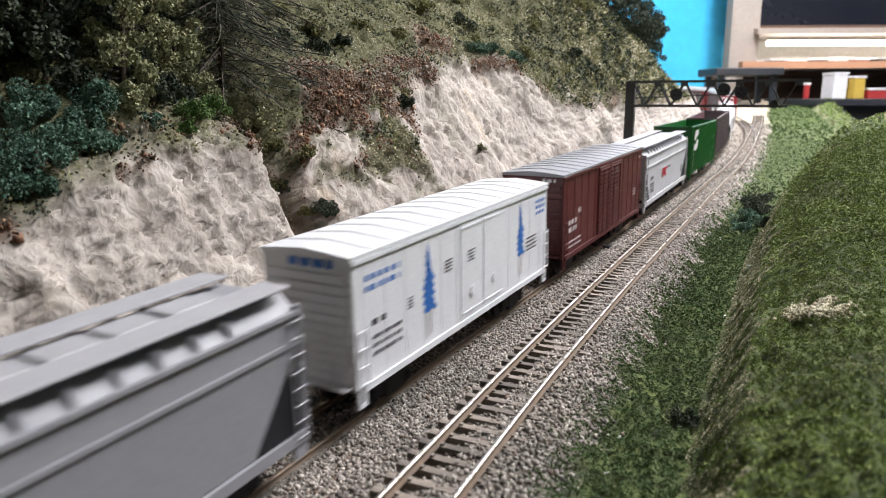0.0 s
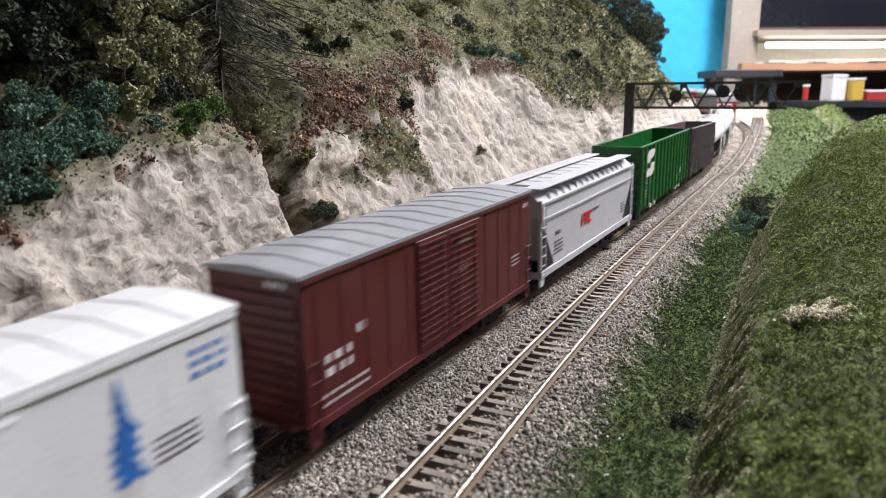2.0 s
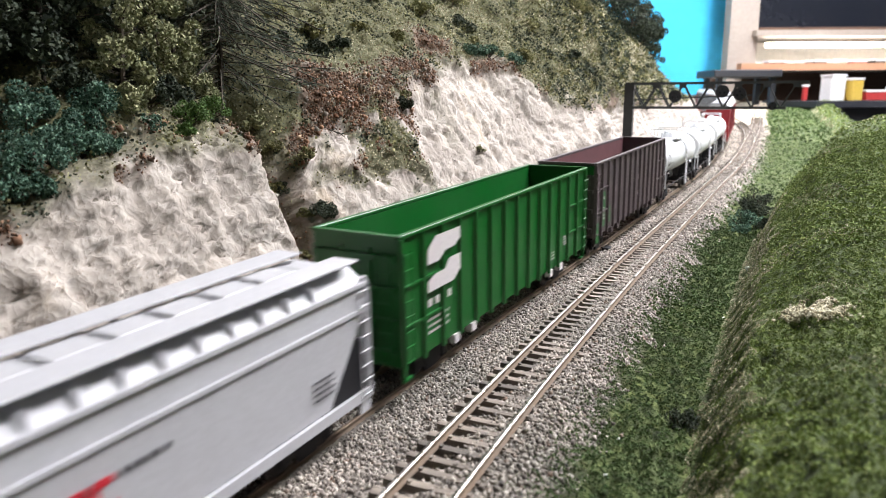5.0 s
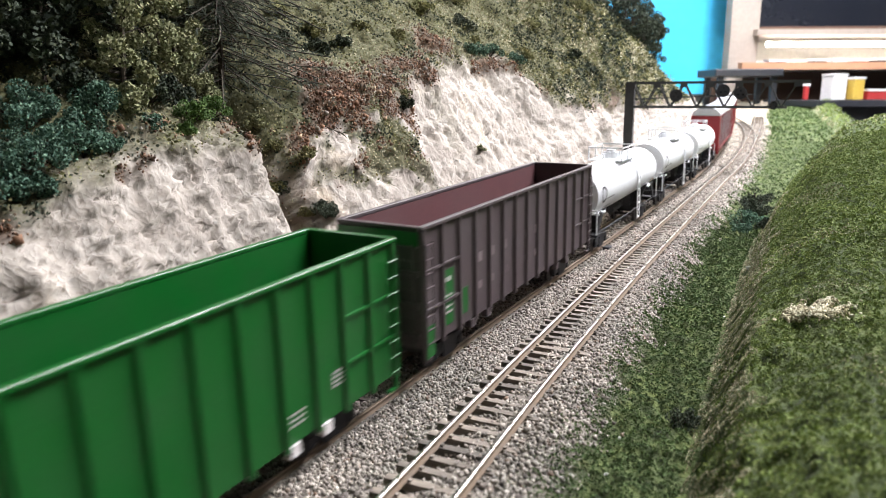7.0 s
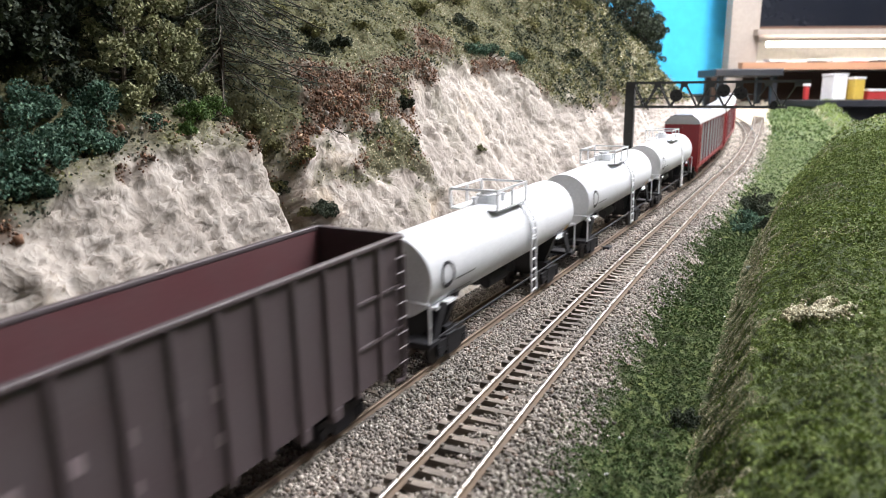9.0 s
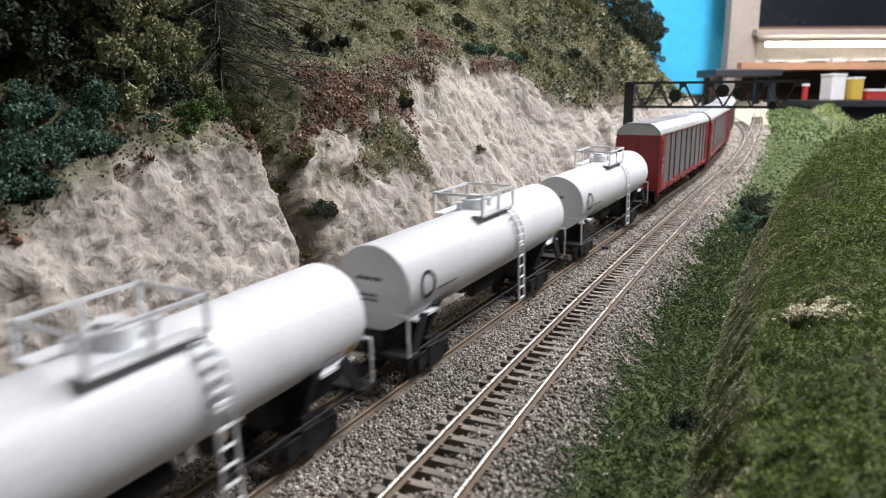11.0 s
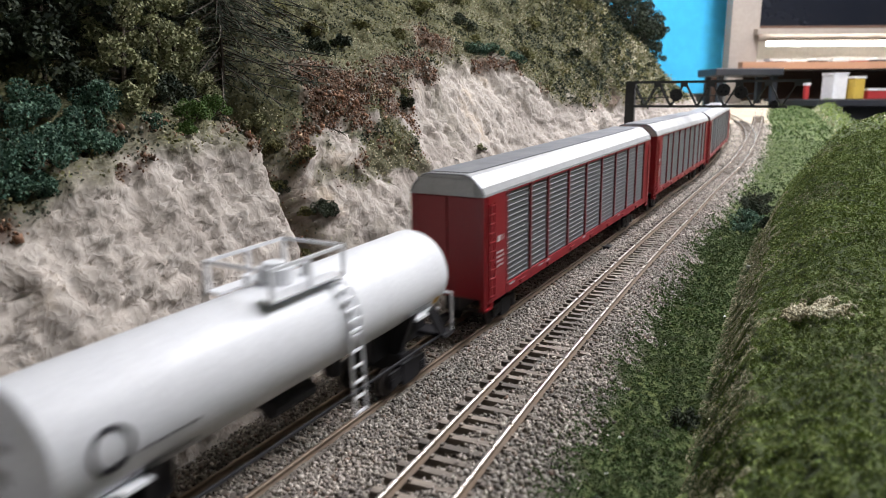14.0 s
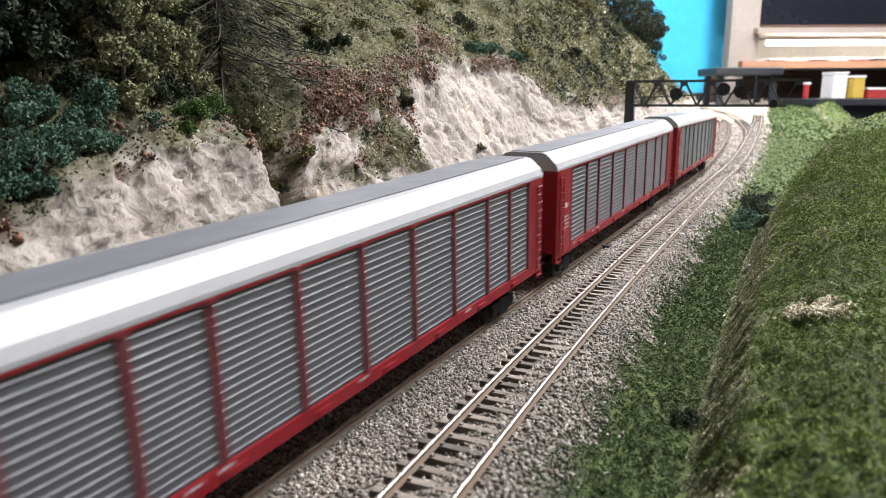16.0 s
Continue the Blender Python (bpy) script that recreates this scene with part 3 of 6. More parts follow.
# ---- signal gantry ----
def gantry():
    root = tagged(new("signal_gantry"), "black steel lattice signal gantry spanning the tracks", "signal gantry")
    base = train_at(0.605, -0.048)
    h = float(heading(0.605)) - 0.02
    root.matrix_basis = Matrix.Translation((base[0], base[1], base[2] - 0.006)) @ Matrix.Rotation(-h, 4, "Z")
    W, top, low = 0.156, 0.1130, 0.0885
    bm = bmesh.new()
    box(bm, -0.0050, 0.0042, -0.0040, 0.0040, 0, top)
    for z in np.arange(0.012, top, 0.016):
        box(bm, -0.0055, 0.0047, -0.0044, 0.0044, z, z + 0.0011)
    box(bm, -0.008, 0.007, -0.006, 0.006, -0.002, 0.003)
    part("post", bm, GANTRY, root)
    for dy in (-0.0045, 0.0045):
        for z, end in ((top, W + 0.012), (low, W - 0.006)):
            bm = bmesh.new()
            box(bm, -0.004, end, dy - 0.0008, dy + 0.0008, z - 0.0012, z + 0.0012)
            part("chord", bm, GANTRY, root)
        n = 6
        for i in range(n):
            x0, x1 = W * i / n + 0.002, W * (i + 1) / n + 0.002
            xm = (x0 + x1) / 2
            bm = bmesh.new()
            rod(bm, (x0, dy, top), (xm, dy, low), 0.0008, 4)
            rod(bm, (xm, dy, low), (x1, dy, top), 0.0008, 4)
            part("brace", bm, GANTRY, root)
    for i in range(7):
        bm = bmesh.new()
        x = W * i / 6 + 0.002
        box(bm, x - 0.0035, x + 0.0035, -0.0062, -0.0054, top - 0.005, top - 0.001)
        part("gusset", bm, GANTRY, root)
    for x, z in ((0.047, 0.1000), (0.108, 0.1020), (0.092, 0.1045), (0.138, 0.0905)):
        sig = bmesh.new()
        rod(sig, (x, -0.0075, z), (x, -0.0058, z), 0.0062 if x != 0.138 else 0.004, 18)
        head = part("signal_head", sig, BLACK, root, "round black target signal head")
        for a in (90, 210, 330):
            lens = bmesh.new()
            cx, cz = x + 0.0026 * math.cos(radians(a)), z + 0.0026 * math.sin(radians(a))
            rod(lens, (cx, -0.0082, cz), (cx, -0.0074, cz), 0.0009, 8)
            part("lens", lens, DARKGLASS, head)
    bm = bmesh.new()
    rod(bm, (0.005, -0.005, 0.0965), (0.12, -0.005, 0.101), 0.0006, 5)
    part("conduit", bm, GANTRY, root)
    return root


gantry()


# ---- room ----
def slab(name, x0, x1, y0, y1, z0, z1, material, label, category, kind="structure"):
    bm = bmesh.new()
    box(bm, x0, x1, y0, y1, z0, z1)
    return tagged(new(name, mesh_of(name, bm, material)), label, category, kind=kind)


RX0, RX1, RY0, RY1, RZ0 = -1.6, 4.2, -2.6, 5.0, -1.05
slab("floor", RX0, RX1, RY0, RY1, RZ0 - 0.05, RZ0, FLOORMAT, "grey concrete basement floor", "floor")
slab("ceiling", RX0, RX1, RY0, RY1, CEIL, CEIL + 0.05, CEILPAINT, "white painted ceiling", "ceiling")
slab("wall_north", RX0 - 0.1, RX1 + 0.1, RY1, RY1 + 0.1, RZ0, CEIL, WALLPAINT, "grey painted back wall", "wall")
slab("wall_south", RX0 - 0.1, RX1 + 0.1, RY0 - 0.1, RY0, RZ0, CEIL, WALLPAINT, "grey painted wall", "wall")
slab("wall_west", RX0 - 0.1, RX0, RY0, RY1, RZ0, CEIL, WALLPAINT, "grey painted wall", "wall")
slab("wall_east", RX1, RX1 + 0.1, RY0, RY1, RZ0, CEIL, WALLPAINT, "grey painted wall", "wall")

for x, y, lx, ly, power in LAMPS:
    root = tagged(new("ceiling_light"), "white ceiling fixture with fluorescent tubes", "ceiling light", "ceiling lights")
    root.matrix_basis = pose(x, y, CEIL)
    bm = bmesh.new()
    box(bm, -lx / 2 - 0.02, lx / 2 + 0.02, -ly / 2 - 0.03, ly / 2 + 0.03, -0.05, 0)
    part("housing", bm, CEILPAINT, root)
    for dx in (-0.045, 0.045):
        bm = bmesh.new()
        rod(bm, (dx, -ly / 2, -0.056), (dx, ly / 2, -0.056), 0.006, 8)
        part("tube", bm, TUBE, root, "glowing fluorescent tube", True)


def benchwork():
    """The table that carries the layout: a dark fascia along the aisle and legs."""
    root = tagged(new("benchwork"), "dark fascia and timber legs carrying the railway layout", "benchwork")
    y = np.linspace(1.34, 3.0, 24)
    d = 0.20 + 0.02 * (y - 1.34)
    h = np.interp(y, NY, NH)
    x = np.interp(y, NY, NX) + d / np.cos(h) - 0.004
    z = rise(y)
    v = np.concatenate([np.stack([x + o, y, z + k], 1) for o, k in ((0, 0.004), (0.012, 0.004), (0.012, -0.22), (0, -0.22))])
    n = len(y)
    f = [(a * n + i, a * n + i + 1, b * n + i + 1, b * n + i) for a, b in ((0, 1), (1, 2), (2, 3), (3, 0)) for i in range(n - 1)]
    ob = new("fascia", fast_mesh("fascia", v, np.array(f), FASCIA))
    ob.parent = root
    bm = bmesh.new()
    box(bm, 0.80, 1.36, 1.345, 1.357, -0.22, 0.012)
    part("fascia", bm, FASCIA, root)
    for x, y in ((-0.3, 0.4), (0.5, 0.6), (0.9, 1.2), (0.6, 2.0), (1.0, 2.6), (0.2, 2.6)):
        bm = bmesh.new()
        box(bm, x - 0.03, x + 0.03, y - 0.03, y + 0.03, RZ0, -0.06)
        part("leg", bm, WOODWALL, root)
    bm = bmesh.new()
    box(bm, -0.5, 0.78, -0.3, 2.6, -0.07, -0.05)
    part("table_deck", bm, WOODWALL, root)


benchwork()


def far_bench():
    """The second layout across the aisle with its lit shelf, all a few metres off."""
    Y = 2.8
    root = tagged(new("shelf_unit"), "wooden shelf unit with a lit pale compartment", "shelf unit")
    pieces = [
        ("shelf_edge", 1.135, 2.9, Y - 0.10, Y - 0.06, 0.188, 0.214, WOODEDGE),
        ("shelf_board", 1.225, 2.9, Y - 0.058, Y + 0.30, 0.188, 0.206, SHELFWHITE),
        ("back_panel", 1.20, 2.9, Y + 0.30, Y + 0.32, 0.20, 0.36, SHELFWHITE),
        ("top_rail", 1.20, 2.9, Y - 0.06, Y + 0.30, 0.318, 0.338, POSTTAN),
        ("lower_panel", 1.10, 2.9, Y + 0.10, Y + 0.12, -0.1, 0.186, WOODWALL),
    ]
    for name, x0, x1, y0, y1, z0, z1, m in pieces:
        bm = bmesh.new()
        box(bm, x0, x1, y0, y1, z0, z1)
        part(name, bm, m, root)
    bm = bmesh.new()
    rod(bm, (1.275, Y + 0.02, 0.288), (2.7, Y + 0.02, 0.288), 0.010, 10)
    part("tube", bm, TUBE, root, "glowing fluorescent tube", True)
    post = tagged(new("post"), "tan painted square post", "post")
    bm = bmesh.new()
    box(bm, 1.105, 1.165, Y - 0.04, Y + 0.02, RZ0, CEIL)
    part("face", bm, POSTTAN, post)
    bm = bmesh.new()
    box(bm, 1.168, 1.222, Y - 0.02, Y + 0.03, 0.19, CEIL)
    part("side_board", bm, POSTTAN, post)
    screen = tagged(new("dark_window"), "dark window with faint reflections", "window")
    bm = bmesh.new()
    box(bm, 1.215, 2.9, Y + 0.03, Y + 0.05, 0.345, 1.1)
    part("pane", bm, DARKGLASS, screen)
    bm = bmesh.new()
    box(bm, 1.215, 2.9, Y - 0.01, Y + 0.028, 0.339, 0.352)
    part("sill", bm, WOODWALL, screen)
    slab("backdrop", 0.30, 1.235, Y + 0.25, Y + 0.26, 0.10, 0.9, SKYBLUE, "bright sky-blue painted backdrop panel", "backdrop")
    slab("dark_shelf", 1.25, 3.2, 2.35, 2.75, 0.055, 0.075, FASCIA, "black shelf below the lit compartment", "shelf", "")
    slab("cabinet", 1.36, 3.2, 2.40, 2.75, RZ0, 0.052, FASCIA, "black cabinet under the shelf", "cabinet", "")


far_bench()


def far_stand():
    """The dark stand of the other layout, below the backdrop."""
    root = tagged(new("side_table"), "low black table standing beside the backdrop", "table")
    bm = bmesh.new()
    box(bm, 0.96, 1.20, 2.50, 2.68, 0.158, 0.184)
    part("tabletop", bm, FASCIA, root, "", False, 0.003)
    for x in (0.98, 1.17):
        for y in (2.52, 2.64):
            bm = bmesh.new()
            box(bm, x, x + 0.018, y, y + 0.018, 0.05, 0.158)
            part("leg", bm, FASCIA, root)


far_stand()


def carton(x, y, z, w, d, h, material, label, category="box", rz=0.0):
    root = tagged(new("carton"), label, category)
    root.matrix_basis = pose(x, y, z, 0, 0, rz)
    bm = bmesh.new()
    box(bm, -w / 2, w / 2, -d / 2, d / 2, 0, h)
    part("body", bm, material, root, "", False, 0.002)
    bm = bmesh.new()
    box(bm, -w / 2 - 0.002, w / 2 + 0.002, -d / 2 - 0.002, d / 2 + 0.002, h, h + 0.008)
    part("lid", bm, CARTONWHITE, root)
    return root


carton(1.435, 2.60, 0.076, 0.050, 0.08, 0.085, CARTONWHITE, "white carton standing on the black shelf")
carton(1.492, 2.56, 0.076, 0.036, 0.05, 0.072, CARTONYELLOW, "yellow carton standing on the black shelf")
carton(1.57, 2.58, 0.076, 0.085, 0.08, 0.030, CARTONRED, "red tub on the black shelf", "tub")
carton(1.68, 2.60, 0.076, 0.06, 0.06, 0.04, CARTONWHITE, "white box on the black shelf")
carton(1.345, 2.62, 0.076, 0.016, 0.016, 0.05, CARTONRED, "small red bottle-shaped box on the black shelf")
carton(1.78, 2.60, 0.076, 0.05, 0.06, 0.055, CARTONYELLOW, "yellow box on the black shelf")
for i, (x, w, h, m) in enumerate([(1.25, 0.05, 0.012, CARTONRED), (1.33, 0.07, 0.016, FASCIA), (1.41, 0.06, 0.014, CARTONWHITE), (1.50, 0.06, 0.018, FASCIA), (1.58, 0.06, 0.02, CARTONWHITE), (1.66, 0.06, 0.017, CARTONRED), (1.74, 0.05, 0.02, FASCIA)]):
    carton(x, 2.86, 0.207, w, 0.05, h, m, "small boxed item on the lit shelf", "box", 5 * i % 17)


# ---- trees and bushes ----
def blob_points(n, radius, centres):
    c = np.array(centres)[rng.integers(0, len(centres), n)]
    v = rng.normal(size=(n, 3))
    v /= np.linalg.norm(v, axis=1)[:, None]
    return c[:, :3] + v * (c[:, 3:4] * rng.uniform(0.55, 1.0, (n, 1)) ** 0.5) * radius


def bush(at, radius, material, label, n=1500, leaf=0.0016, flat=0.75, name="bush"):
    root = tagged(new(name), label, name.replace("_", " "))
    root.matrix_basis = Matrix.Translation(at)
    bm = bmesh.new()
    centres = []
    for i in range(24):
        a, e = rng.uniform(0, 6.28), rng.uniform(-0.1, 1.45)
        r = rng.uniform(0.35, 0.92)
        c = Vector((math.cos(a) * math.cos(e) * r, math.sin(a) * math.cos(e) * r, math.sin(e) * r * flat)) * radius
        rod(bm, (0, 0, -0.3 * radius), c, radius * 0.03, 4)
        centres.append((c.x / radius, c.y / radius, c.z / radius, rng.uniform(0.15, 0.30)))
    part("stem", bm, BARK, root)
    ob = new("foliage", leaves("foliage", blob_points(n, 1.0, centres) * radius, rng.uniform(0.6, 1.3, n) * leaf * 0.85, material, 1.2))
    ob.parent = root
    return root


def broadleaf(at, height, spread, material, label, n=3600, leaf=0.0020):
    root = tagged(new("tree"), label, "tree")
    root.matrix_basis = Matrix.Translation(at)
    bm = bmesh.new()
    rod(bm, (0, 0, -0.01), (0.002, 0.001, height * 0.5), height * 0.018, 7)
    rod(bm, (0.002, 0.001, height * 0.5), (0, 0.003, height * 0.9), height * 0.011, 6)
    part("trunk", bm, BARK, root)
    bm = bmesh.new()
    centres = []
    for i in range(46):
        z = rng.uniform(0.03, 0.97)
        a = rng.uniform(0, 6.28)
        r = spread * (0.55 + 0.45 * math.sin(min(z * 1.1, 1) * 3.0)) * rng.uniform(0.35, 1.05)
        c = Vector((math.cos(a) * r, math.sin(a) * r, z * height))
        rod(bm, (0, 0, z * height * 0.8), c, height * 0.0045, 4)
        centres.append((c.x, c.y, c.z, spread * rng.uniform(0.14, 0.30)))
    part("limb", bm, BARK, root)
    ob = new("crown", leaves("crown", blob_points(n, 1.0, centres), rng.uniform(0.6, 1.4, n) * leaf, material, 1.2))
    ob.parent = root
    return root


def conifer(at, height, spread, label, lean=0.0):
    root = tagged(new("conifer"), label, "conifer tree")
    root.matrix_basis = Matrix.Translation(at) @ pose(0, 0, 0, lean, lean * 0.6, 0)
    bm = bmesh.new()
    rod(bm, (0, 0, -0.01), (0, 0, height), height * 0.012, 7)
    part("trunk", bm, BARK, root)
    limbs, pts, tri = bmesh.new(), [], []
    count = 0
    for i in range(230):
        z = height * (0.03 + 0.95 * (i / 230) ** 0.9)
        a = i * 2.4 + rng.uniform(-0.4, 0.4)
        r = spread * (1 - z / height * 0.8) * rng.uniform(0.5, 1.2)
        tip = Vector((math.cos(a) * r, math.sin(a) * r, z - r * rng.uniform(0.0, 0.55)))
        rod(limbs, (0, 0, z), tip, 0.00035, 3)
        start = Vector((0, 0, z))
        for k in range(26):
            u = (k + 1) / 26
            c = start.lerp(tip, u)
            for w in range(2):
                t = Vector(rng.normal(size=3))
                t = (t.normalized() + (tip - start).normalized() * 1.2).normalized() * rng.uniform(0.0025, 0.0060)
                o = t.orthogonal().normalized() * 0.00038
                pts += [c - o, c + o, c + t]
                tri.append((count, count + 1, count + 2))
                count += 3
    part("limb", limbs, BARK, root)
    ob = new("needles", fast_mesh("needles", np.array([tuple(v) for v in pts]), np.array(tri), PINE))
    ob.parent = root
    return root


# ---- rolling stock ----
def truck(root, y):
    """A two-axle bogie under a car."""
    bm = bmesh.new()
    for x in (-0.0118, 0.0106):
        extrude(bm, [(x, 0.0042), (x + 0.0012, 0.0042), (x + 0.0012, 0.0095), (x, 0.0095)], y - 0.0125, y + 0.0125)
        box(bm, x - 0.0003, x + 0.0015, y - 0.0045, y + 0.0045, 0.0022, 0.0105)
        for dy in (-0.0105, 0.0105):
            box(bm, x - 0.0004, x + 0.0016, y + dy - 0.0016, y + dy + 0.0016, 0.0036, 0.0072)
    box(bm, -0.0108, 0.0108, y - 0.003, y + 0.003, 0.006, 0.0135)
    frame_ob = part("truck", bm, BLACK, root, "black plastic truck frame")
    for dy in (-0.0105, 0.0105):
        bm = bmesh.new()
        for x in (-0.00925, 0.0073):
            rod(bm, (x, y + dy, 0.0053), (x + 0.00195, y + dy, 0.0053), 0.0053, 18)
        rod(bm, (-0.0085, y + dy, 0.0053), (0.0085, y + dy, 0.0053), 0.0011, 8)
        part("wheelset", bm, STEEL, frame_ob, "dark steel wheelset")


def coupler(root, y, sign):
    bm = bmesh.new()
    box(bm, -0.0016, 0.0016, min(y, y + sign * 0.008), max(y, y + sign * 0.008), 0.0088, 0.0112)
    box(bm, -0.0026, 0.0022, min(y + sign * 0.007, y + sign * 0.0105), max(y + sign * 0.007, y + sign * 0.0105), 0.0082, 0.0118)
    part("coupler", bm, BLACK, root)


def running_gear(root, L, inset, z_low):
    for sign in (-1, 1):
        truck(root, sign * (L / 2 - inset))
        coupler(root, sign * (L / 2 - 0.001), sign)
    bm = bmesh.new()
    box(bm, -0.0035, 0.0035, -L / 2 + 0.004, L / 2 - 0.004, 0.0115, z_low + 0.001)
    for y in (-0.016, 0.012):
        box(bm, -0.008, -0.003, y, y + 0.011, 0.0085, 0.0125)
    rod(bm, (0.006, -0.012, 0.0105), (0.006, 0.006, 0.0105), 0.003, 10)
    part("underframe", bm, BLACK, root, "black underframe with brake gear")


def bars(root, x, y, z, w, rows, height, material, name="lettering", gap=0.6, seed=1):
    """Unreadable lettering as broken bars on a right-hand side at x."""
    r = random.Random(seed)
    bm = bmesh.new()
    for k in range(rows):
        yy = y
        zz = z - k * height * (1 + gap)
        while yy < y + w:
            step = min(r.uniform(0.5, 1.3) * height * 1.6, y + w - yy)
            if step > 0.0003:
                box(bm, x, x + 0.00012, yy, yy + step * 0.62, zz - height * 0.8, zz)
            yy += step + height * 0.25
    return part(name, bm, material, root, "printed lettering, too small to read")


def end_bars(root, y, x, z, w, rows, height, material, seed=1):
    """The same on a near end face at y."""
    r = random.Random(seed)
    bm = bmesh.new()
    for k in range(rows):
        xx = x
        zz = z - k * height * 1.7
        while xx < x + w:
            step = min(r.uniform(0.5, 1.3) * height * 1.6, x + w - xx)
            if step > 0.0003:
                box(bm, xx, xx + step * 0.82, y - 0.00012, y, zz - height, zz)
            xx += step + height * 0.25
    return part("lettering", bm, material, root, "printed lettering, too small to read")


def ladder(root, x0, x1, y0, y1, z0, z1, n, material, name="ladder"):
    """Grab irons: rungs standing off a side or an end, on two stiles."""
    bm = bmesh.new()
    for i in range(n):
        z = z0 + (z1 - z0) * i / (n - 1)
        rod(bm, (x0, y0, z), (x1, y1, z), 0.00032, 5)
    for x, y in ((x0, y0), (x1, y1)):
        rod(bm, (x, y, z0 - 0.001), (x, y, z1 + 0.001), 0.00028, 4)
    return part(name, bm, material, root)


def roof_profile(half, z, peak):
    return [(-half, z), (half, z), (half, z + 0.0012), (half * 0.55, z + peak * 0.72), (0, z + peak), (-half * 0.55, z + peak * 0.72), (-half, z + 0.0012)]


def boxcar(L, sill, eave, body_m, roof_m, label, white):
    root = tagged(new("boxcar"), label, "boxcar", "train cars")
    half = 0.0180
    bm = bmesh.new()
    box(bm, -half, half, -L / 2 + 0.0008, L / 2 - 0.0008, sill, eave)
    part("body", bm, body_m, root, "", False, 0.0003)
    bm = bmesh.new()
    extrude(bm, roof_profile(half + 0.0004, eave, 0.0028), -L / 2, L / 2)
    body = part("roof", bm, roof_m, root, "white ribbed roof" if white else "galvanised grey ribbed roof")
    n = 13
    for i in range(1, n):
        y = -L / 2 + L * i / n
        bm = bmesh.new()
        extrude(bm, [(px, pz + 0.00035) for px, pz in roof_profile(half * 0.97, eave, 0.0028)], y - 0.0008, y + 0.0008)
        part("roof_rib", bm, roof_m, body)
    for sx in (-1, 1):
        bm = bmesh.new()
        x0, x1 = sorted((sx * half, sx * (half + 0.0007)))
        box(bm, x0, x1, -L / 2 + 0.004, L / 2 - 0.004, sill - 0.0012, sill + 0.0012)
        part("side_sill", bm, body_m, root)
        bm = bmesh.new()
        box(bm, x0, x1, -L / 2 + 0.001, L / 2 - 0.001, eave - 0.0016, eave - 0.0003)
        part("eave_strip", bm, body_m, root)
        doors = ((-0.012, 0.008), (0.0088, 0.0288)) if white else ((-0.022, 0.0), (0.0008, 0.0268))
        for k, (a, b) in enumerate(doors):
            bm = bmesh.new()
            x1 = sx * (half + (0.0003 if white else 0.0009))
            lo, hi = sorted((sx * half, x1))
            box(bm, lo, hi, a, b, sill + 0.0015, eave - 0.002)
            door = part("door", bm, body_m, root, "plug door" if white else "sliding door with pressed ribs", False, 0.0002)
            nrib = 2 if white else 15
            for i in range(nrib):
                z = sill + 0.004 + (eave - sill - 0.008) * i / (nrib - 1)
                rb = bmesh.new()
                lo, hi = sorted((x1, sx * (half + (0.0006 if white else 0.0014))))
                if white or k == 0:
                    box(rb, lo, hi, a + 0.001, b - 0.001, z - 0.0004, z + 0.0004)
                else:
                    box(rb, lo, hi, a + 0.0015, b - 0.0015, z - 0.0003, z + 0.0003)
                part("door_rib", rb, body_m, door)
            rb = bmesh.new()
            for y in (() if white else (a + 0.006, b - 0.006)):
                rod(rb, (sx * (half + 0.0018), y, sill + 0.002), (sx * (half + 0.0018), y, eave - 0.004), 0.0003, 5)
            if not white:
                part("lock_rod", rb, body_m, door)
            if white:
                rb = bmesh.new()
                rod(rb, (sx * half, (a + b) / 2, sill + 0.012), (sx * (half + 0.0009), (a + b) / 2, sill + 0.012), 0.0022, 12)
                part("latch_wheel", rb, body_m, door)
        for k in range(int(L / 0.0125)):
            y = -L / 2 + 0.006 + k * 0.0125
            if any(a - 0.003 < y < b + 0.003 for a, b in doors):
                continue
            bm = bmesh.new()
            lo, hi = sorted((sx * half, sx * (half + (0.00008 if white else 0.0002))))
            box(bm, lo, hi, y, y + 0.0006, sill + 0.0012, eave - 0.0016)
            part("seam", bm, body_m, root)
        for e in (-1, 1):
            ya, yb = e * (L / 2 - 0.0012), e * (L / 2 - 0.0065)
            ladder(root, sx * (half + 0.0010), sx * (half + 0.0010), ya, yb, sill + 0.002, sill + 0.020, 4, body_m)
            bm = bmesh.new()
            lo, hi = sorted((e * (L / 2 - 0.0014), e * (L / 2 - 0.0060)))
            xa, xb = sorted((sx * (half - 0.0006), sx * (half + 0.0004)))
            box(bm, xa, xb, lo, lo + 0.0012, sill - 0.0055, sill)
            box(bm, xa, xb, hi - 0.0012, hi, sill - 0.0055, sill)
            box(bm, xa, xb, lo, hi, sill - 0.0062, sill - 0.005)
            part("step", bm, body_m, root)
    for e in (-1, 1):
        y = e * (L / 2 - 0.0008)
        n = 11
        for i in range(n):
            z = sill + 0.003 + (eave - sill - 0.007) * i / n
            bm = bmesh.new()
            lo, hi = sorted((y, y + e * 0.0009))
            extrude(bm, [(-half * 0.93, z), (half * 0.93, z), (half * 0.90, z + 0.0022), (-half * 0.90, z + 0.0022)], lo, hi)
            part("end_rib", bm, body_m, root)
        ladder(root, 0.009, 0.0155, y + e * 0.0016, y + e * 0.0016, sill + 0.002, sill + 0.018, 4, body_m)
        bm = bmesh.new()
        box(bm, -half * 0.9, half * 0.9, *sorted((y, y + e * 0.0035)), sill + 0.001, sill + 0.0016)
        rod(bm, (-0.008, y + e * 0.001, sill + 0.022), (-0.008, y + e * 0.0022, sill + 0.022), 0.0032, 14)
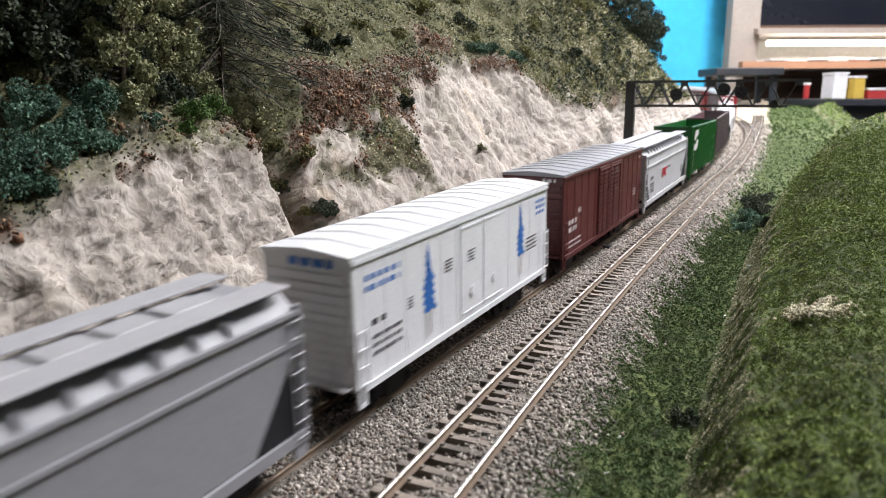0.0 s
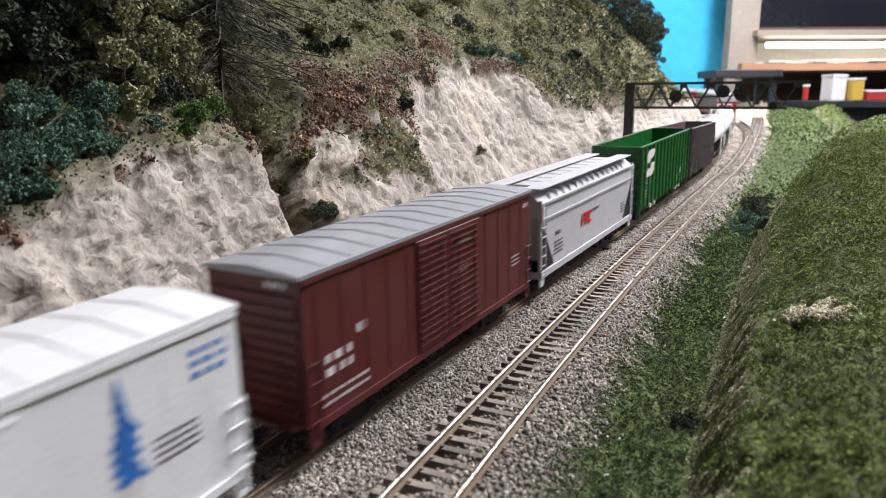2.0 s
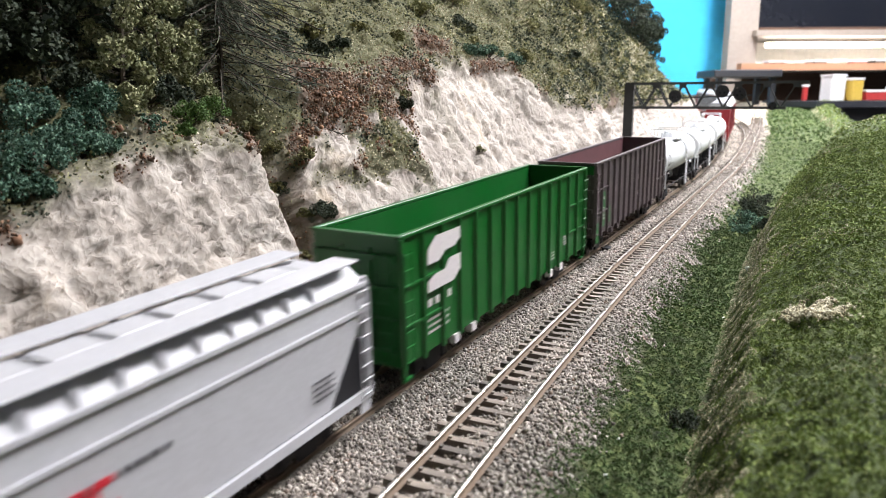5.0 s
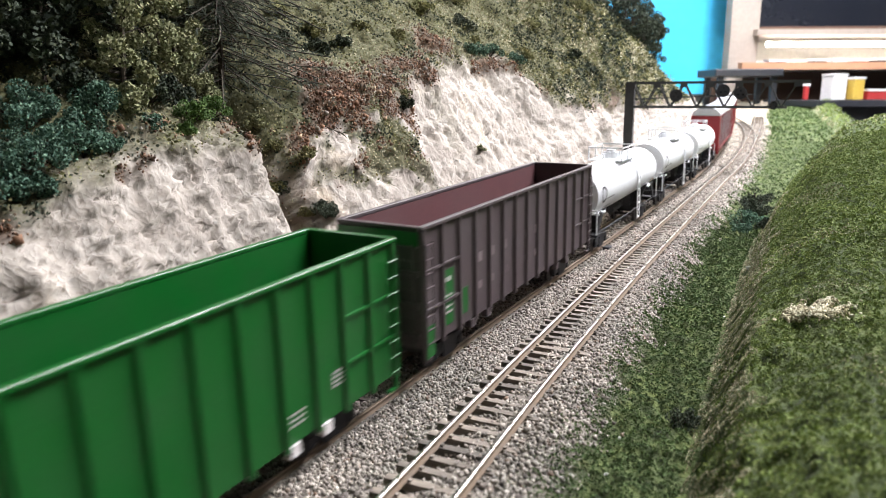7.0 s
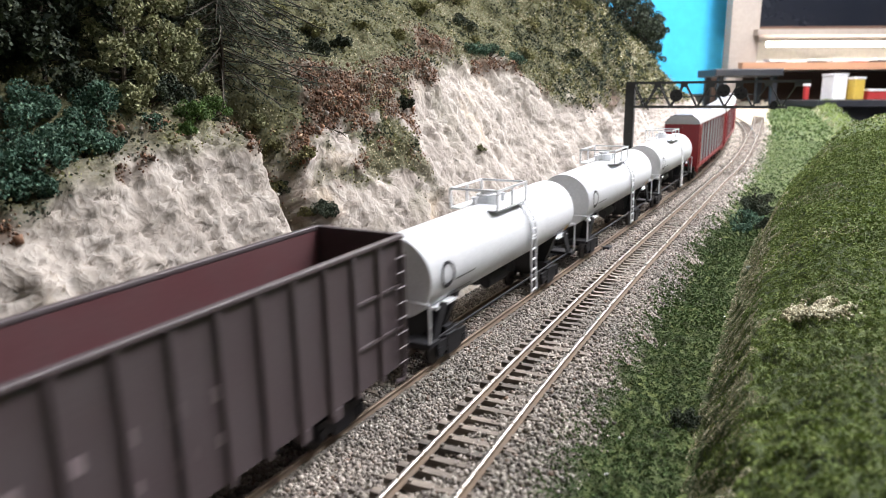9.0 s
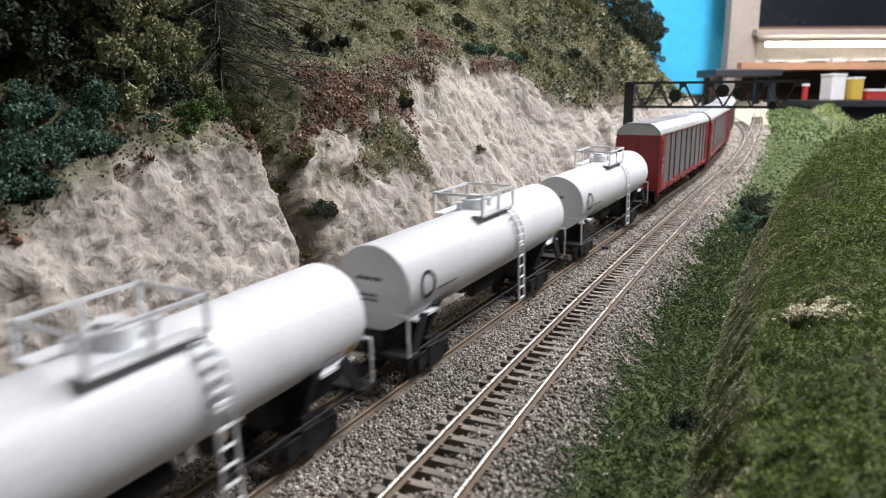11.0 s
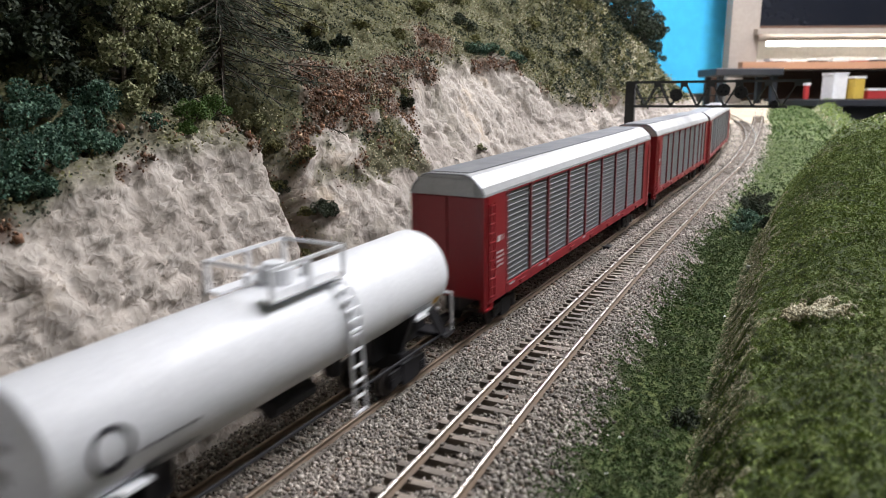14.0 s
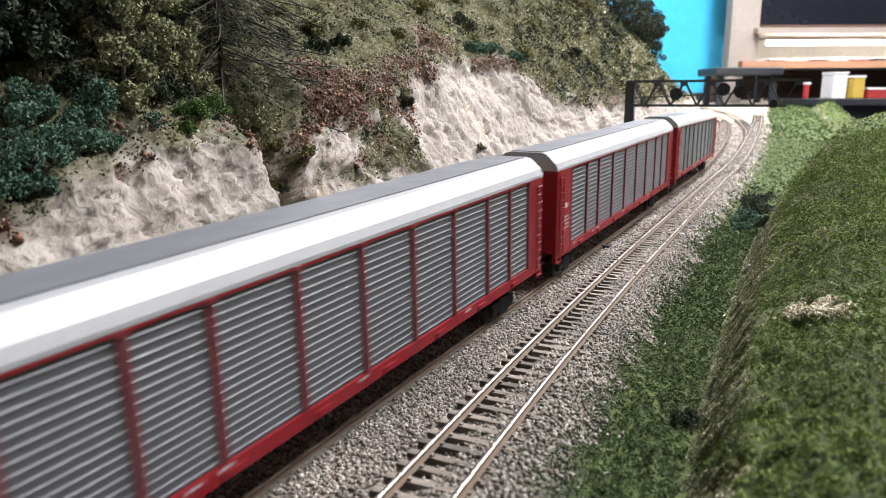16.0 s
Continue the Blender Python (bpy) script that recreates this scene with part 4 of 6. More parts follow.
        part("brake_gear", bm, body_m, root)
    x = half + 0.0001
    if white:
        for y0, zt, hgt, wid in ((-0.0365, 0.0548, 0.027, 0.0115), (0.0490, 0.0552, 0.026, 0.0100)):
            bm = bmesh.new()
            n = 8
            r = random.Random(4)
            for i in range(n):
                w = wid * (0.16 + 0.84 * (i + 1) / n) / 2 * r.uniform(0.75, 1.2)
                z1 = zt - hgt * 0.86 * i / n
                z0 = z1 - hgt * 0.21
                yy = y0 + r.uniform(-0.0007, 0.0007)
                a = [bm.verts.new((x + xx, yy + dy, z)) for xx in (0, 0.00014) for dy, z in ((0, z1), (-w, z0 + 0.0012), (-w * 0.45, z0), (w * 0.2, z0 + 0.0014), (w * 0.7, z0), (w, z0 + 0.0010))]
                bm.faces.new(a[:6])
                bm.faces.new(a[6:][::-1])
                for k in range(6):
                    bm.faces.new((a[k], a[(k + 1) % 6], a[6 + (k + 1) % 6], a[6 + k]))
            part("tree_emblem", bm, BLUE, root, "blue fir-tree emblem")
            bm = bmesh.new()
            for dy in (-0.0021, 0.0006):
                box(bm, x, x + 0.00013, y0 + dy, y0 + dy + 0.0011, zt - hgt - 0.008, zt - hgt * 0.93)
            part("emblem_trunk", bm, PALEPRINT, root)
        bars(root, x, -L / 2 + 0.0075, 0.0530, 0.021, 2, 0.0024, BLUE, "sign_bars", 0.5, 3)
        bars(root, x, L / 2 - 0.016, 0.0540, 0.012, 3, 0.0019, BLUE, "sign_bars", 0.5, 5)
        bars(root, x, -L / 2 + 0.0105, 0.0375, 0.009, 1, 0.0026, INK, "lettering", 0.5, 6)
        bars(root, x, -L / 2 + 0.0105, 0.0320, 0.018, 3, 0.0017, INK, "lettering", 0.7, 8)
        bars(root, x, -0.051, 0.0385, 0.003, 4, 0.0007, INK, "lettering", 0.7, 9)
        for y in (-0.0245, -0.0060):
            bars(root, half + 0.00062 if y > -0.012 else x, y, 0.0455, 0.0062, 4, 0.0008, INK, "lettering", 0.7, 11)
        bars(root, x, 0.056, 0.0375, 0.013, 4, 0.0010, INK, "lettering", 0.9, 12)
        end_bars(root, -L / 2 - 0.0002, -0.006, eave - 0.0004, 0.018, 1, 0.0026, BLUE, 5)
    else:
        bars(root, x, -L / 2 + 0.010, 0.0345, 0.014, 2, 0.0032, PALEPRINT, "lettering", 0.35, 13)
        bars(root, x, -L / 2 + 0.026, 0.0395, 0.005, 1, 0.0035, PALEPRINT, "lettering", 0.35, 14)
        bars(root, x, -L / 2 + 0.008, 0.0225, 0.024, 2, 0.0013, PALEPRINT, "lettering", 1.2, 15)
        bars(root, x, L / 2 - 0.022, 0.0330, 0.008, 3, 0.0011, PALEPRINT, "lettering", 0.8, 16)
        bars(root, x, L / 2 - 0.009, 0.0555, 0.005, 1, 0.0022, PALEPRINT, "lettering", 0.8, 17)
        bars(root, half + 0.00145, 0.0075, 0.0420, 0.008, 3, 0.0006, FADED, "lettering", 0.9, 18)
        bars(root, half + 0.00145, 0.0055, 0.0520, 0.012, 1, 0.0014, FADED, "lettering", 0.9, 19)
        end_bars(root, -L / 2 - 0.0001, 0.006, eave - 0.001, 0.008, 1, 0.0020, PALEPRINT, 21)
    running_gear(root, L, 0.030, sill)
    return root


def hopper(L, sill, eave, body_m, label, logo):
    root = tagged(new("covered_hopper"), label, "covered hopper", "train cars")
    half = 0.0172
    e0 = L / 2 - 0.012
    prof = [(-half, sill + 0.004), (half, sill + 0.004), (half + 0.0004, eave - 0.012), (half, eave - 0.004), (half - 0.0055, eave + 0.0006), (-half + 0.0055, eave + 0.0006), (-half, eave - 0.004), (-half - 0.0004, eave - 0.012)]
    bm = bmesh.new()
    a = [bm.verts.new((x, -e0 - (0.010 if z > eave - 0.013 else -0.010), z)) for x, z in prof]
    b = [bm.verts.new((x, e0 + (0.010 if z > eave - 0.013 else -0.010), z)) for x, z in prof]
    n = len(prof)
    for i in range(n):
        bm.faces.new((a[i], a[(i + 1) % n], b[(i + 1) % n], b[i]))
    bm.faces.new(a[::-1])
    bm.faces.new(b)
    part("body", bm, body_m, root)
    for sx in (-1, 1):
        for z, t in ((sill + 0.0002, 0.0034), (eave - 0.0130, 0.0013), (eave - 0.0046, 0.0012)):
            bm = bmesh.new()
            xa, xb = sorted((sx * (half - 0.0002), sx * (half + 0.0011)))
            box(bm, xa, xb, -L / 2 + 0.001, L / 2 - 0.001, z, z + t)
            part("side_sill" if z < 0.03 else "side_stringer", bm, body_m, root)
        for e in (-1, 1):
            bm = bmesh.new()
            y = e * (L / 2 - 0.001)
            box(bm, *sorted((sx * (half - 0.001), sx * (half + 0.0006))), *sorted((y, y - e * 0.0018)), sill, eave - 0.002)
            part("corner_post", bm, body_m, root)
            # Flat black panel stands in for the shade inside the open end bay.
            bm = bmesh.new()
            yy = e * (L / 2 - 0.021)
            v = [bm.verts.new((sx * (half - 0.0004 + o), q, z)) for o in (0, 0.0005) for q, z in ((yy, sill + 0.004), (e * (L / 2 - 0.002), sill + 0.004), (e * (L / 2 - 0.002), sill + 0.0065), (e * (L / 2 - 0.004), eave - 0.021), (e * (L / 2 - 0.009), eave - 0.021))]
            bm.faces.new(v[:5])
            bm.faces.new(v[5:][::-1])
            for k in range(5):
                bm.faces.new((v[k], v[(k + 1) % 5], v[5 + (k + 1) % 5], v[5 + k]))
            part("bay_shade_panel", bm, BLACK, root, "flat black panel standing for the shaded open bay under the slope sheet")
            ladder(root, sx * (half + 0.0012), sx * (half + 0.0012), y, y - e * 0.0055, sill + 0.002, eave - 0.006, 8, body_m)
            bm = bmesh.new()
            box(bm, *sorted((sx * (half - 0.0006), sx * (half + 0.0004))), *sorted((y - e * 0.0005, y - e * 0.006)), sill - 0.0045, sill)
            part("step", bm, body_m, root)
        y = -e0 + 0.004
        while y < e0 - 0.004:
            bm = bmesh.new()
            xa, xb = sorted((sx * (half - 0.0050), sx * (half + 0.0002)))
            v = [bm.verts.new(c) for c in ((sx * (half - 0.0052), y, eave + 0.0006), (sx * (half + 0.0002), y, eave - 0.0036), (sx * (half + 0.0002), y + 0.0010, eave - 0.0036), (sx * (half - 0.0052), y + 0.0010, eave + 0.0006), (sx * (half - 0.0012), y, eave + 0.0003), (sx * (half - 0.0012), y + 0.0010, eave + 0.0003))]
            bm.faces.new((v[0], v[1], v[4]))
            bm.faces.new((v[3], v[5], v[2]))
            bm.faces.new((v[4], v[1], v[2], v[5]))
            bm.faces.new((v[0], v[4], v[5], v[3]))
            part("walk_bracket", bm, body_m, root)
            y += 0.0105
        bm = bmesh.new()
        box(bm, *sorted((sx * (half - 0.0105), sx * (half - 0.0008))), -L / 2 + 0.003, L / 2 - 0.003, eave + 0.0030, eave + 0.0037)
        part("running_board", bm, HATCH if not logo else body_m, root, "grey roof running board", False, 0.0001)
    bm = bmesh.new()
    y = -e0 + 0.006
    box(bm, -0.0055, 0.0055, -e0 + 0.002, e0 - 0.002, eave + 0.0006, eave + 0.0020)
    part("hatch_trough", bm, HATCH, root, "dull grey roof hatch trough")
    k = 0
    while y < e0 - 0.012:
        bm = bmesh.new()
        box(bm, -0.0048, 0.0048, y, y + 0.0135, eave + 0.002, eave + 0.0030)
        part("hatch_cover", bm, body_m if logo else HATCH, root, "", False, 0.0003)
        y += 0.0160
    for e in (-1, 1):
        bm = bmesh.new()
        y = e * (L / 2 - 0.001)
        box(bm, -half, half, *sorted((y, y - e * 0.0022)), sill, sill + 0.003)
        for x in (-0.009, 0.008):
            box(bm, x, x + 0.001, *sorted((y, y - e * 0.001)), sill, eave - 0.010)
        part("end_frame", bm, body_m, root)
        ladder(root, 0.006, 0.0125, y + e * 0.0006, y + e * 0.0006, sill + 0.002, eave - 0.006, 8, body_m)
        bm = bmesh.new()
        v = [bm.verts.new((sx * (half - 0.0006), q, z)) for sx in (-1, 1) for q, z in ((e * (L / 2 - 0.006), eave - 0.014), (e * (L / 2 - 0.027), sill + 0.003), (e * (L / 2 - 0.0285), sill + 0.003), (e * (L / 2 - 0.0075), eave - 0.014))]
        bm.faces.new(v[:4])
        bm.faces.new(v[4:][::-1])
        for i in range(4):
            bm.faces.new((v[i], v[(i + 1) % 4], v[4 + (i + 1) % 4], v[4 + i]))
        part("slope_sheet", bm, body_m, root)
    for i in range(4):
        y = -e0 + 0.030 + i * (2 * e0 - 0.06) / 3
        bm = bmesh.new()
        v = [bm.verts.new((x, y + dy, z)) for z, sx, sy in ((sill + 0.004, 0.014, 0.013), (0.0075, 0.007, 0.004)) for x, dy in ((-sx, -sy), (sx, -sy), (sx, sy), (-sx, sy))]
        bm.faces.new(v[:4])
        bm.faces.new(v[4:][::-1])
        for k in range(4):
            bm.faces.new((v[k], v[(k + 1) % 4], v[4 + (k + 1) % 4], v[4 + k]))
        part("discharge_bay", bm, body_m, root)
    x = half + 0.0006
    if logo:
        for y0, w in ((-0.0245, 0.0050), (-0.0190, 0.0070), (-0.0112, 0.0052)):
            bm = bmesh.new()
            box(bm, x, x + 0.00015, y0, y0 + 0.0016, 0.0275, 0.0352)
            box(bm, x, x + 0.00015, y0, y0 + w, 0.0334, 0.0352)
            if w > 0.006:
                box(bm, x, x + 0.00015, y0 + 0.0026, y0 + 0.0042, 0.0290, 0.0340)
                box(bm, x, x + 0.00015, y0 + w - 0.0016, y0 + w, 0.0275, 0.0352)
            elif y0 > -0.015:
                box(bm, x, x + 0.00015, y0, y0 + w, 0.0275, 0.0293)
            else:
                box(bm, x, x + 0.00015, y0 - 0.0012, y0 + w * 0.8, 0.0302, 0.0320)
            part("red_emblem", bm, REDPRINT, root, "bold red block emblem")
        bars(root, x, -0.004, 0.0352, 0.014, 1, 0.0020, INK, "lettering", 0.5, 31)
        bars(root, x, -L / 2 + 0.022, 0.0335, 0.008, 1, 0.0030, INK, "lettering", 0.5, 32)
        bars(root, x, -L / 2 + 0.020, 0.0280, 0.014, 4, 0.0011, INK, "lettering", 0.9, 33)
        bars(root, x, L / 2 - 0.030, 0.0280, 0.010, 4, 0.0010, INK, "lettering", 0.9, 34)
    running_gear(root, L, 0.028, sill + 0.003)
    return root


def gondola(L, sill, top, out_m, in_m, label, kind):
    root = tagged(new("gondola"), label, "gondola", "train cars")
    half, t = 0.0178, 0.0007
    for sx in (-1, 1):
        bm = bmesh.new()
        box(bm, *sorted((sx * half, sx * (half - t))), -L / 2, L / 2, sill, top)
        side = part("side", bm, out_m, root)
        bm = bmesh.new()
        box(bm, *sorted((sx * (half - t), sx * (half - t - 0.0002))), -L / 2 + t, L / 2 - t, sill + 0.002, top - 0.0005)
        part("lining", bm, in_m, side)
        bm = bmesh.new()
        box(bm, *sorted((sx * (half + 0.0013), sx * (half - 0.0010))), -L / 2 - 0.0004, L / 2 + 0.0004, top - 0.0002, top + 0.0012)
        part("top_chord", bm, out_m, side, "", False, 0.0002)
        n = 14
        for i in range(n + 1):
            y = -L / 2 + 0.0012 + (L - 0.0024) * i / n
            bm = bmesh.new()
            x0, x1 = sx * half, sx * (half + 0.0014)
            v = [bm.verts.new((x, y + dy, z)) for z in (sill - 0.001, top - 0.0004) for x, dy in ((x0, -0.0013), (x1, -0.0007), (x1, 0.0007), (x0, 0.0013))]
            for k in range(4):
                bm.faces.new((v[k], v[(k + 1) % 4], v[4 + (k + 1) % 4], v[4 + k]))
            bm.faces.new(v[:4])
            bm.faces.new(v[4:])
            part("rib", bm, out_m, side)
        for ya, yb in ((-L / 2 + 0.001, -L / 2 + 0.028), (L / 2 - 0.028, L / 2 - 0.001)):
            for z in (sill + 0.014, sill + 0.029):
                bm = bmesh.new()
                box(bm, *sorted((sx * half, sx * (half + 0.0010))), ya, yb, z, z + 0.0009)
                part("stiffener", bm, out_m, side)
        for e in (-1, 1):
            y = e * L / 2
            ladder(root, sx * (half + 0.0018), sx * (half + 0.0018), y - e * 0.0005, y - e * 0.0060, sill + 0.002, top - 0.006, 8, out_m)
            bm = bmesh.new()
            box(bm, *sorted((sx * (half - 0.0004), sx * (half + 0.0010))), *sorted((y - e * 0.0006, y - e * 0.006)), sill - 0.0055, sill - 0.0046)
            box(bm, *sorted((sx * (half - 0.0004), sx * (half + 0.0010))), *sorted((y - e * 0.0006, y - e * 0.0016)), sill - 0.005, sill)
            part("step", bm, out_m, root)
        for y in (-L / 2 + 0.04, -L / 2 + 0.055, L / 2 - 0.055, L / 2 - 0.04):
            bm = bmesh.new()
            box(bm, *sorted((sx * (half - 0.002), sx * (half + 0.001))), y - 0.002, y + 0.002, sill - 0.0035, sill)
            part("jack_pad", bm, out_m if kind == "brown" else PALEPRINT, root)
    for e in (-1, 1):
        y = e * L / 2
        bm = bmesh.new()
        box(bm, -half + t, half - t, *sorted((y, y - e * t)), sill, top)
        end = part("end", bm, out_m, root)
        bm = bmesh.new()
        box(bm, -half, half, *sorted((y + e * 0.0010, y - e * 0.0010)), top - 0.0002, top + 0.0012)
        part("top_chord", bm, out_m, end)
        for z in (sill + 0.004, sill + 0.016, sill + 0.028, sill + 0.039):
            bm = bmesh.new()
            box(bm, -half * 0.96, half * 0.96, *sorted((y, y + e * 0.0014)), z, z + 0.0022)
            part("end_rib", bm, out_m, end)
        for x in (-0.006, 0.006):
            bm = bmesh.new()
            box(bm, x - 0.0006, x + 0.0006, *sorted((y, y + e * 0.0010)), sill, top - 0.004)
            part("end_post", bm, out_m, end)
        ladder(root, 0.0095, 0.0155, y + e * 0.0020, y + e * 0.0020, sill + 0.002, top - 0.006, 8, out_m)
    bm = bmesh.new()
    box(bm, -half + t, half - t, -L / 2 + t, L / 2 - t, sill + 0.0005, sill + 0.0016)
    part("car_floor", bm, in_m, root)
    x = half + 0.0002
    if kind == "green":
        y, xe = -L / 2 + 0.0170, half + 0.00152
        upper = ((0.0, 0.0480), (0.0, 0.0535), (0.0060, 0.0578), (0.0250, 0.0578), (0.0250, 0.0535), (0.0200, 0.0510), (0.0130, 0.0510), (0.0085, 0.0480))
        lower = ((0.0, 0.0375), (0.0, 0.0415), (0.0055, 0.0435), (0.0125, 0.0435), (0.0165, 0.0472), (0.0250, 0.0472), (0.0250, 0.0410), (0.0190, 0.0375))
        for shape in (upper, lower):
            bm = bmesh.new()
            v = [bm.verts.new((xx, y + dy, z)) for xx in (xe, xe + 0.00015) for dy, z in shape]
            n = len(shape)
            bm.faces.new(v[:n])
            bm.faces.new(v[n:][::-1])
            for k in range(n):
                bm.faces.new((v[k], v[(k + 1) % n], v[n + (k + 1) % n], v[n + k]))
            part("white_emblem", bm, PALEPRINT, root, "white block emblem")
        bars(root, x, -L / 2 + 0.019, 0.0340, 0.019, 1, 0.0036, PALEPRINT, "lettering", 0.5, 41)
        bars(root, x, -L / 2 + 0.019, 0.0265, 0.016, 3, 0.0013, PALEPRINT, "lettering", 0.9, 42)
        bars(root, x, L / 2 - 0.036, 0.0280, 0.006, 4, 0.0009, PALEPRINT, "lettering", 0.6, 43)
        bars(root, x, L / 2 - 0.056, 0.0230, 0.007, 3, 0.0009, PALEPRINT, "lettering", 0.9, 44)
    else:
        bm = bmesh.new()
        box(bm, x, x + 0.00015, -L / 2 + 0.0155, -L / 2 + 0.0240, 0.0195, 0.0420)
        box(bm, x, x + 0.00015, -L / 2 + 0.0285, -L / 2 + 0.0360, 0.0200, 0.0310)
        box(bm, x + 0.0015, x + 0.00165, -L / 2 + 0.0005, -L / 2 + 0.0065, 0.0120, 0.0245)
        part("green_panel", bm, GREEN, root, "repainted green patch")
        bm = bmesh.new()
        box(bm, -half, half, -L / 2 - 0.00165, -L / 2 - 0.00152, top - 0.0058, top - 0.0006)
        part("green_end_band", bm, GREEN, root, "green band across the end")
        bars(root, x + 0.0002, -L / 2 + 0.0165, 0.0390, 0.0065, 1, 0.0022, PALEPRINT, "lettering", 0.6, 51)
        bars(root, x + 0.0002, -L / 2 + 0.0165, 0.0320, 0.0065, 4, 0.0012, PALEPRINT, "lettering", 0.9, 52)
        for y in (0.046, 0.058, 0.071, 0.083, 0.096, 0.108):
            bars(root, x, -L / 2 + y, 0.0425, 0.0055, 1, 0.0050, FADED, "lettering", 0.6, int(y * 1000))
            bars(root, x, -L / 2 + y, 0.0300, 0.0055, 1, 0.0040, FADED, "lettering", 0.6, int(y * 1000) + 1)
    running_gear(root, L, 0.030, sill)
    return root


def tank_car(L):
    root = tagged(new("tank_car"), "white tank car with a round tank, ladder and dome platform", "tank car", "train cars")
    R, cz, body = 0.0165, 0.0386, L / 2 - 0.0022

    def shell(bm, ys):
        rings = [[bm.verts.new((math.cos(6.283185 * i / 56) * R * r, y, cz + math.sin(6.283185 * i / 56) * R * r)) for i in range(56)] for y, r in ys]
        for a, b in zip(rings, rings[1:]):
            for i in range(56):
                bm.faces.new((a[i], a[(i + 1) % 56], b[(i + 1) % 56], b[i]))
        return rings

    bm = bmesh.new()
    shell(bm, [(-body, 0.985), (-body + 0.0006, 1.0), (0, 1.0), (body - 0.0006, 1.0), (body, 0.985)])
    part("tank", bm, TANKWHITE, root, "", True)
    for e in (-1, 1):
        bm = bmesh.new()
        rings = shell(bm, [(e * (body + 0.0018 * (1 - r ** 2)), r) for r in (0.985, 0.9, 0.7, 0.45, 0.2, 0.01)])
        bm.faces.new(rings[-1])
        part("tank_head", bm, TANKWHITE, root, "", True)
    for sy in (-body * 0.5, body * 0.48):
        bm = bmesh.new()
        rings = [[bm.verts.new((math.cos(6.283185 * i / 48) * R * 1.004, y, cz + math.sin(6.283185 * i / 48) * R * 1.004)) for i in range(48)] for y in (sy, sy + 0.0007)]
        for i in range(48):
            bm.faces.new((rings[0][i], rings[0][(i + 1) % 48], rings[1][(i + 1) % 48], rings[1][i]))
        part("weld_seam", bm, TANKWHITE, root)
    bm = bmesh.new()
    rod(bm, (0, 0.002, cz + R - 0.001), (0, 0.002, cz + R + 0.0042), 0.0055, 20)
    rod(bm, (0, 0.002, cz + R + 0.0042), (0, 0.002, cz + R + 0.0058), 0.0034, 16)
    part("dome", bm, TANKWHITE, root, "", False)
    px, py0, py1, pz = 0.0125, -0.0135, 0.0205, cz + R - 0.0014
    for sx in (-1, 1):
        bm = bmesh.new()
        box(bm, *sorted((sx * 0.0072, sx * px)), py0, py1, pz, pz + 0.0007)
        part("platform", bm, TANKWHITE, root)
        for z in (pz + 0.0095, ):
            bm = bmesh.new()
            box(bm, *sorted((sx * (px - 0.0007), sx * px)), py0, py1, z - 0.0005, z + 0.0005)
            part("handrail", bm, TANKWHITE, root)
        for y in (py0, 0.003, py1 - 0.0012):
            bm = bmesh.new()
            box(bm, *sorted((sx * (px - 0.0008), sx * px)), y, y + 0.0012, pz, pz + 0.0095)
            part("handrail_post", bm, TANKWHITE, root)
        ly0, ly1 = (0.0140, 0.0200)
        for y in (ly0, ly1):
            bm = bmesh.new()
            last = None
            for a in np.linspace(58, -4, 12):
                c = (sx * math.cos(radians(a)) * (R + 0.0013), y, cz + math.sin(radians(a)) * (R + 0.0013))
                if last:
                    rod(bm, last, c, 0.00045, 5)
                last = c
            rod(bm, last, (sx * (R + 0.0018), y, 0.0085), 0.00055, 5)
            part("ladder_stile", bm, TANKWHITE, root)
        for k in range(12):
            bm = bmesh.new()
            if k < 6:
                a = radians(50 - 11 * k)
                c = (sx * math.cos(a) * (R + 0.0013), cz + math.sin(a) * (R + 0.0013))
            else:
                c = (sx * (R + 0.0012 + 0.0006 * (k - 6) / 5), cz - 0.0030 - (k - 6) * 0.0052)
            rod(bm, (c[0], ly0, c[1]), (c[0], ly1, c[1]), 0.00055, 5)
            part("rung", bm, TANKWHITE, root)
    for y in (py0, py1 - 0.0007):
        bm = bmesh.new()
        box(bm, -px, px, y, y + 0.0007, pz + 0.0090, pz + 0.0100)
        part("handrail", bm, TANKWHITE, root)
    for x, y in ((-0.0030, -0.0065), (0.0034, 0.0115)):
        bm = bmesh.new()
        rod(bm, (x, y, cz + R - 0.001), (x, y, cz + R + 0.0030), 0.0011, 8)
        rod(bm, (x, y, cz + R + 0.0030), (x, y, cz + R + 0.0036), 0.0017, 8)
        part("valve", bm, TANKWHITE, root)
    for e in (-1, 1):
        y = e * (body + 0.0022)
        bm = bmesh.new()
        for sx in (-1, 1):
            rod(bm, (sx * 0.0165, y, 0.0150), (sx * 0.0165, y, 0.0305), 0.00055, 6)
        rod(bm, (-0.0165, y, 0.0305), (0.0165, y, 0.0305), 0.00055, 6)
        part("end_railing", bm, TANKWHITE, root)
        bm = bmesh.new()
        box(bm, -0.0172, 0.0172, *sorted((y + e * 0.001, y - e * 0.007)), 0.0135, 0.0150)
        part("end_platform", bm, BLACK, root)
        for sx in (-1, 1):
            bm = bmesh.new()
            yy = e * (body - 0.0235)
            v = [bm.verts.new((sx * x, yy + dy, z)) for dy in (-0.0018, 0.0018) for x, z in ((0.004, 0.0130), (0.0085, 0.0130), (0.0150, 0.0290), (0.0115, 0.0268), (0.006, 0.0232))]
            bm.faces.new(v[:5])
            bm.faces.new(v[5:][::-1])
            for k in range(5):
                bm.faces.new((v[k], v[(k + 1) % 5], v[5 + (k + 1) % 5], v[5 + k]))
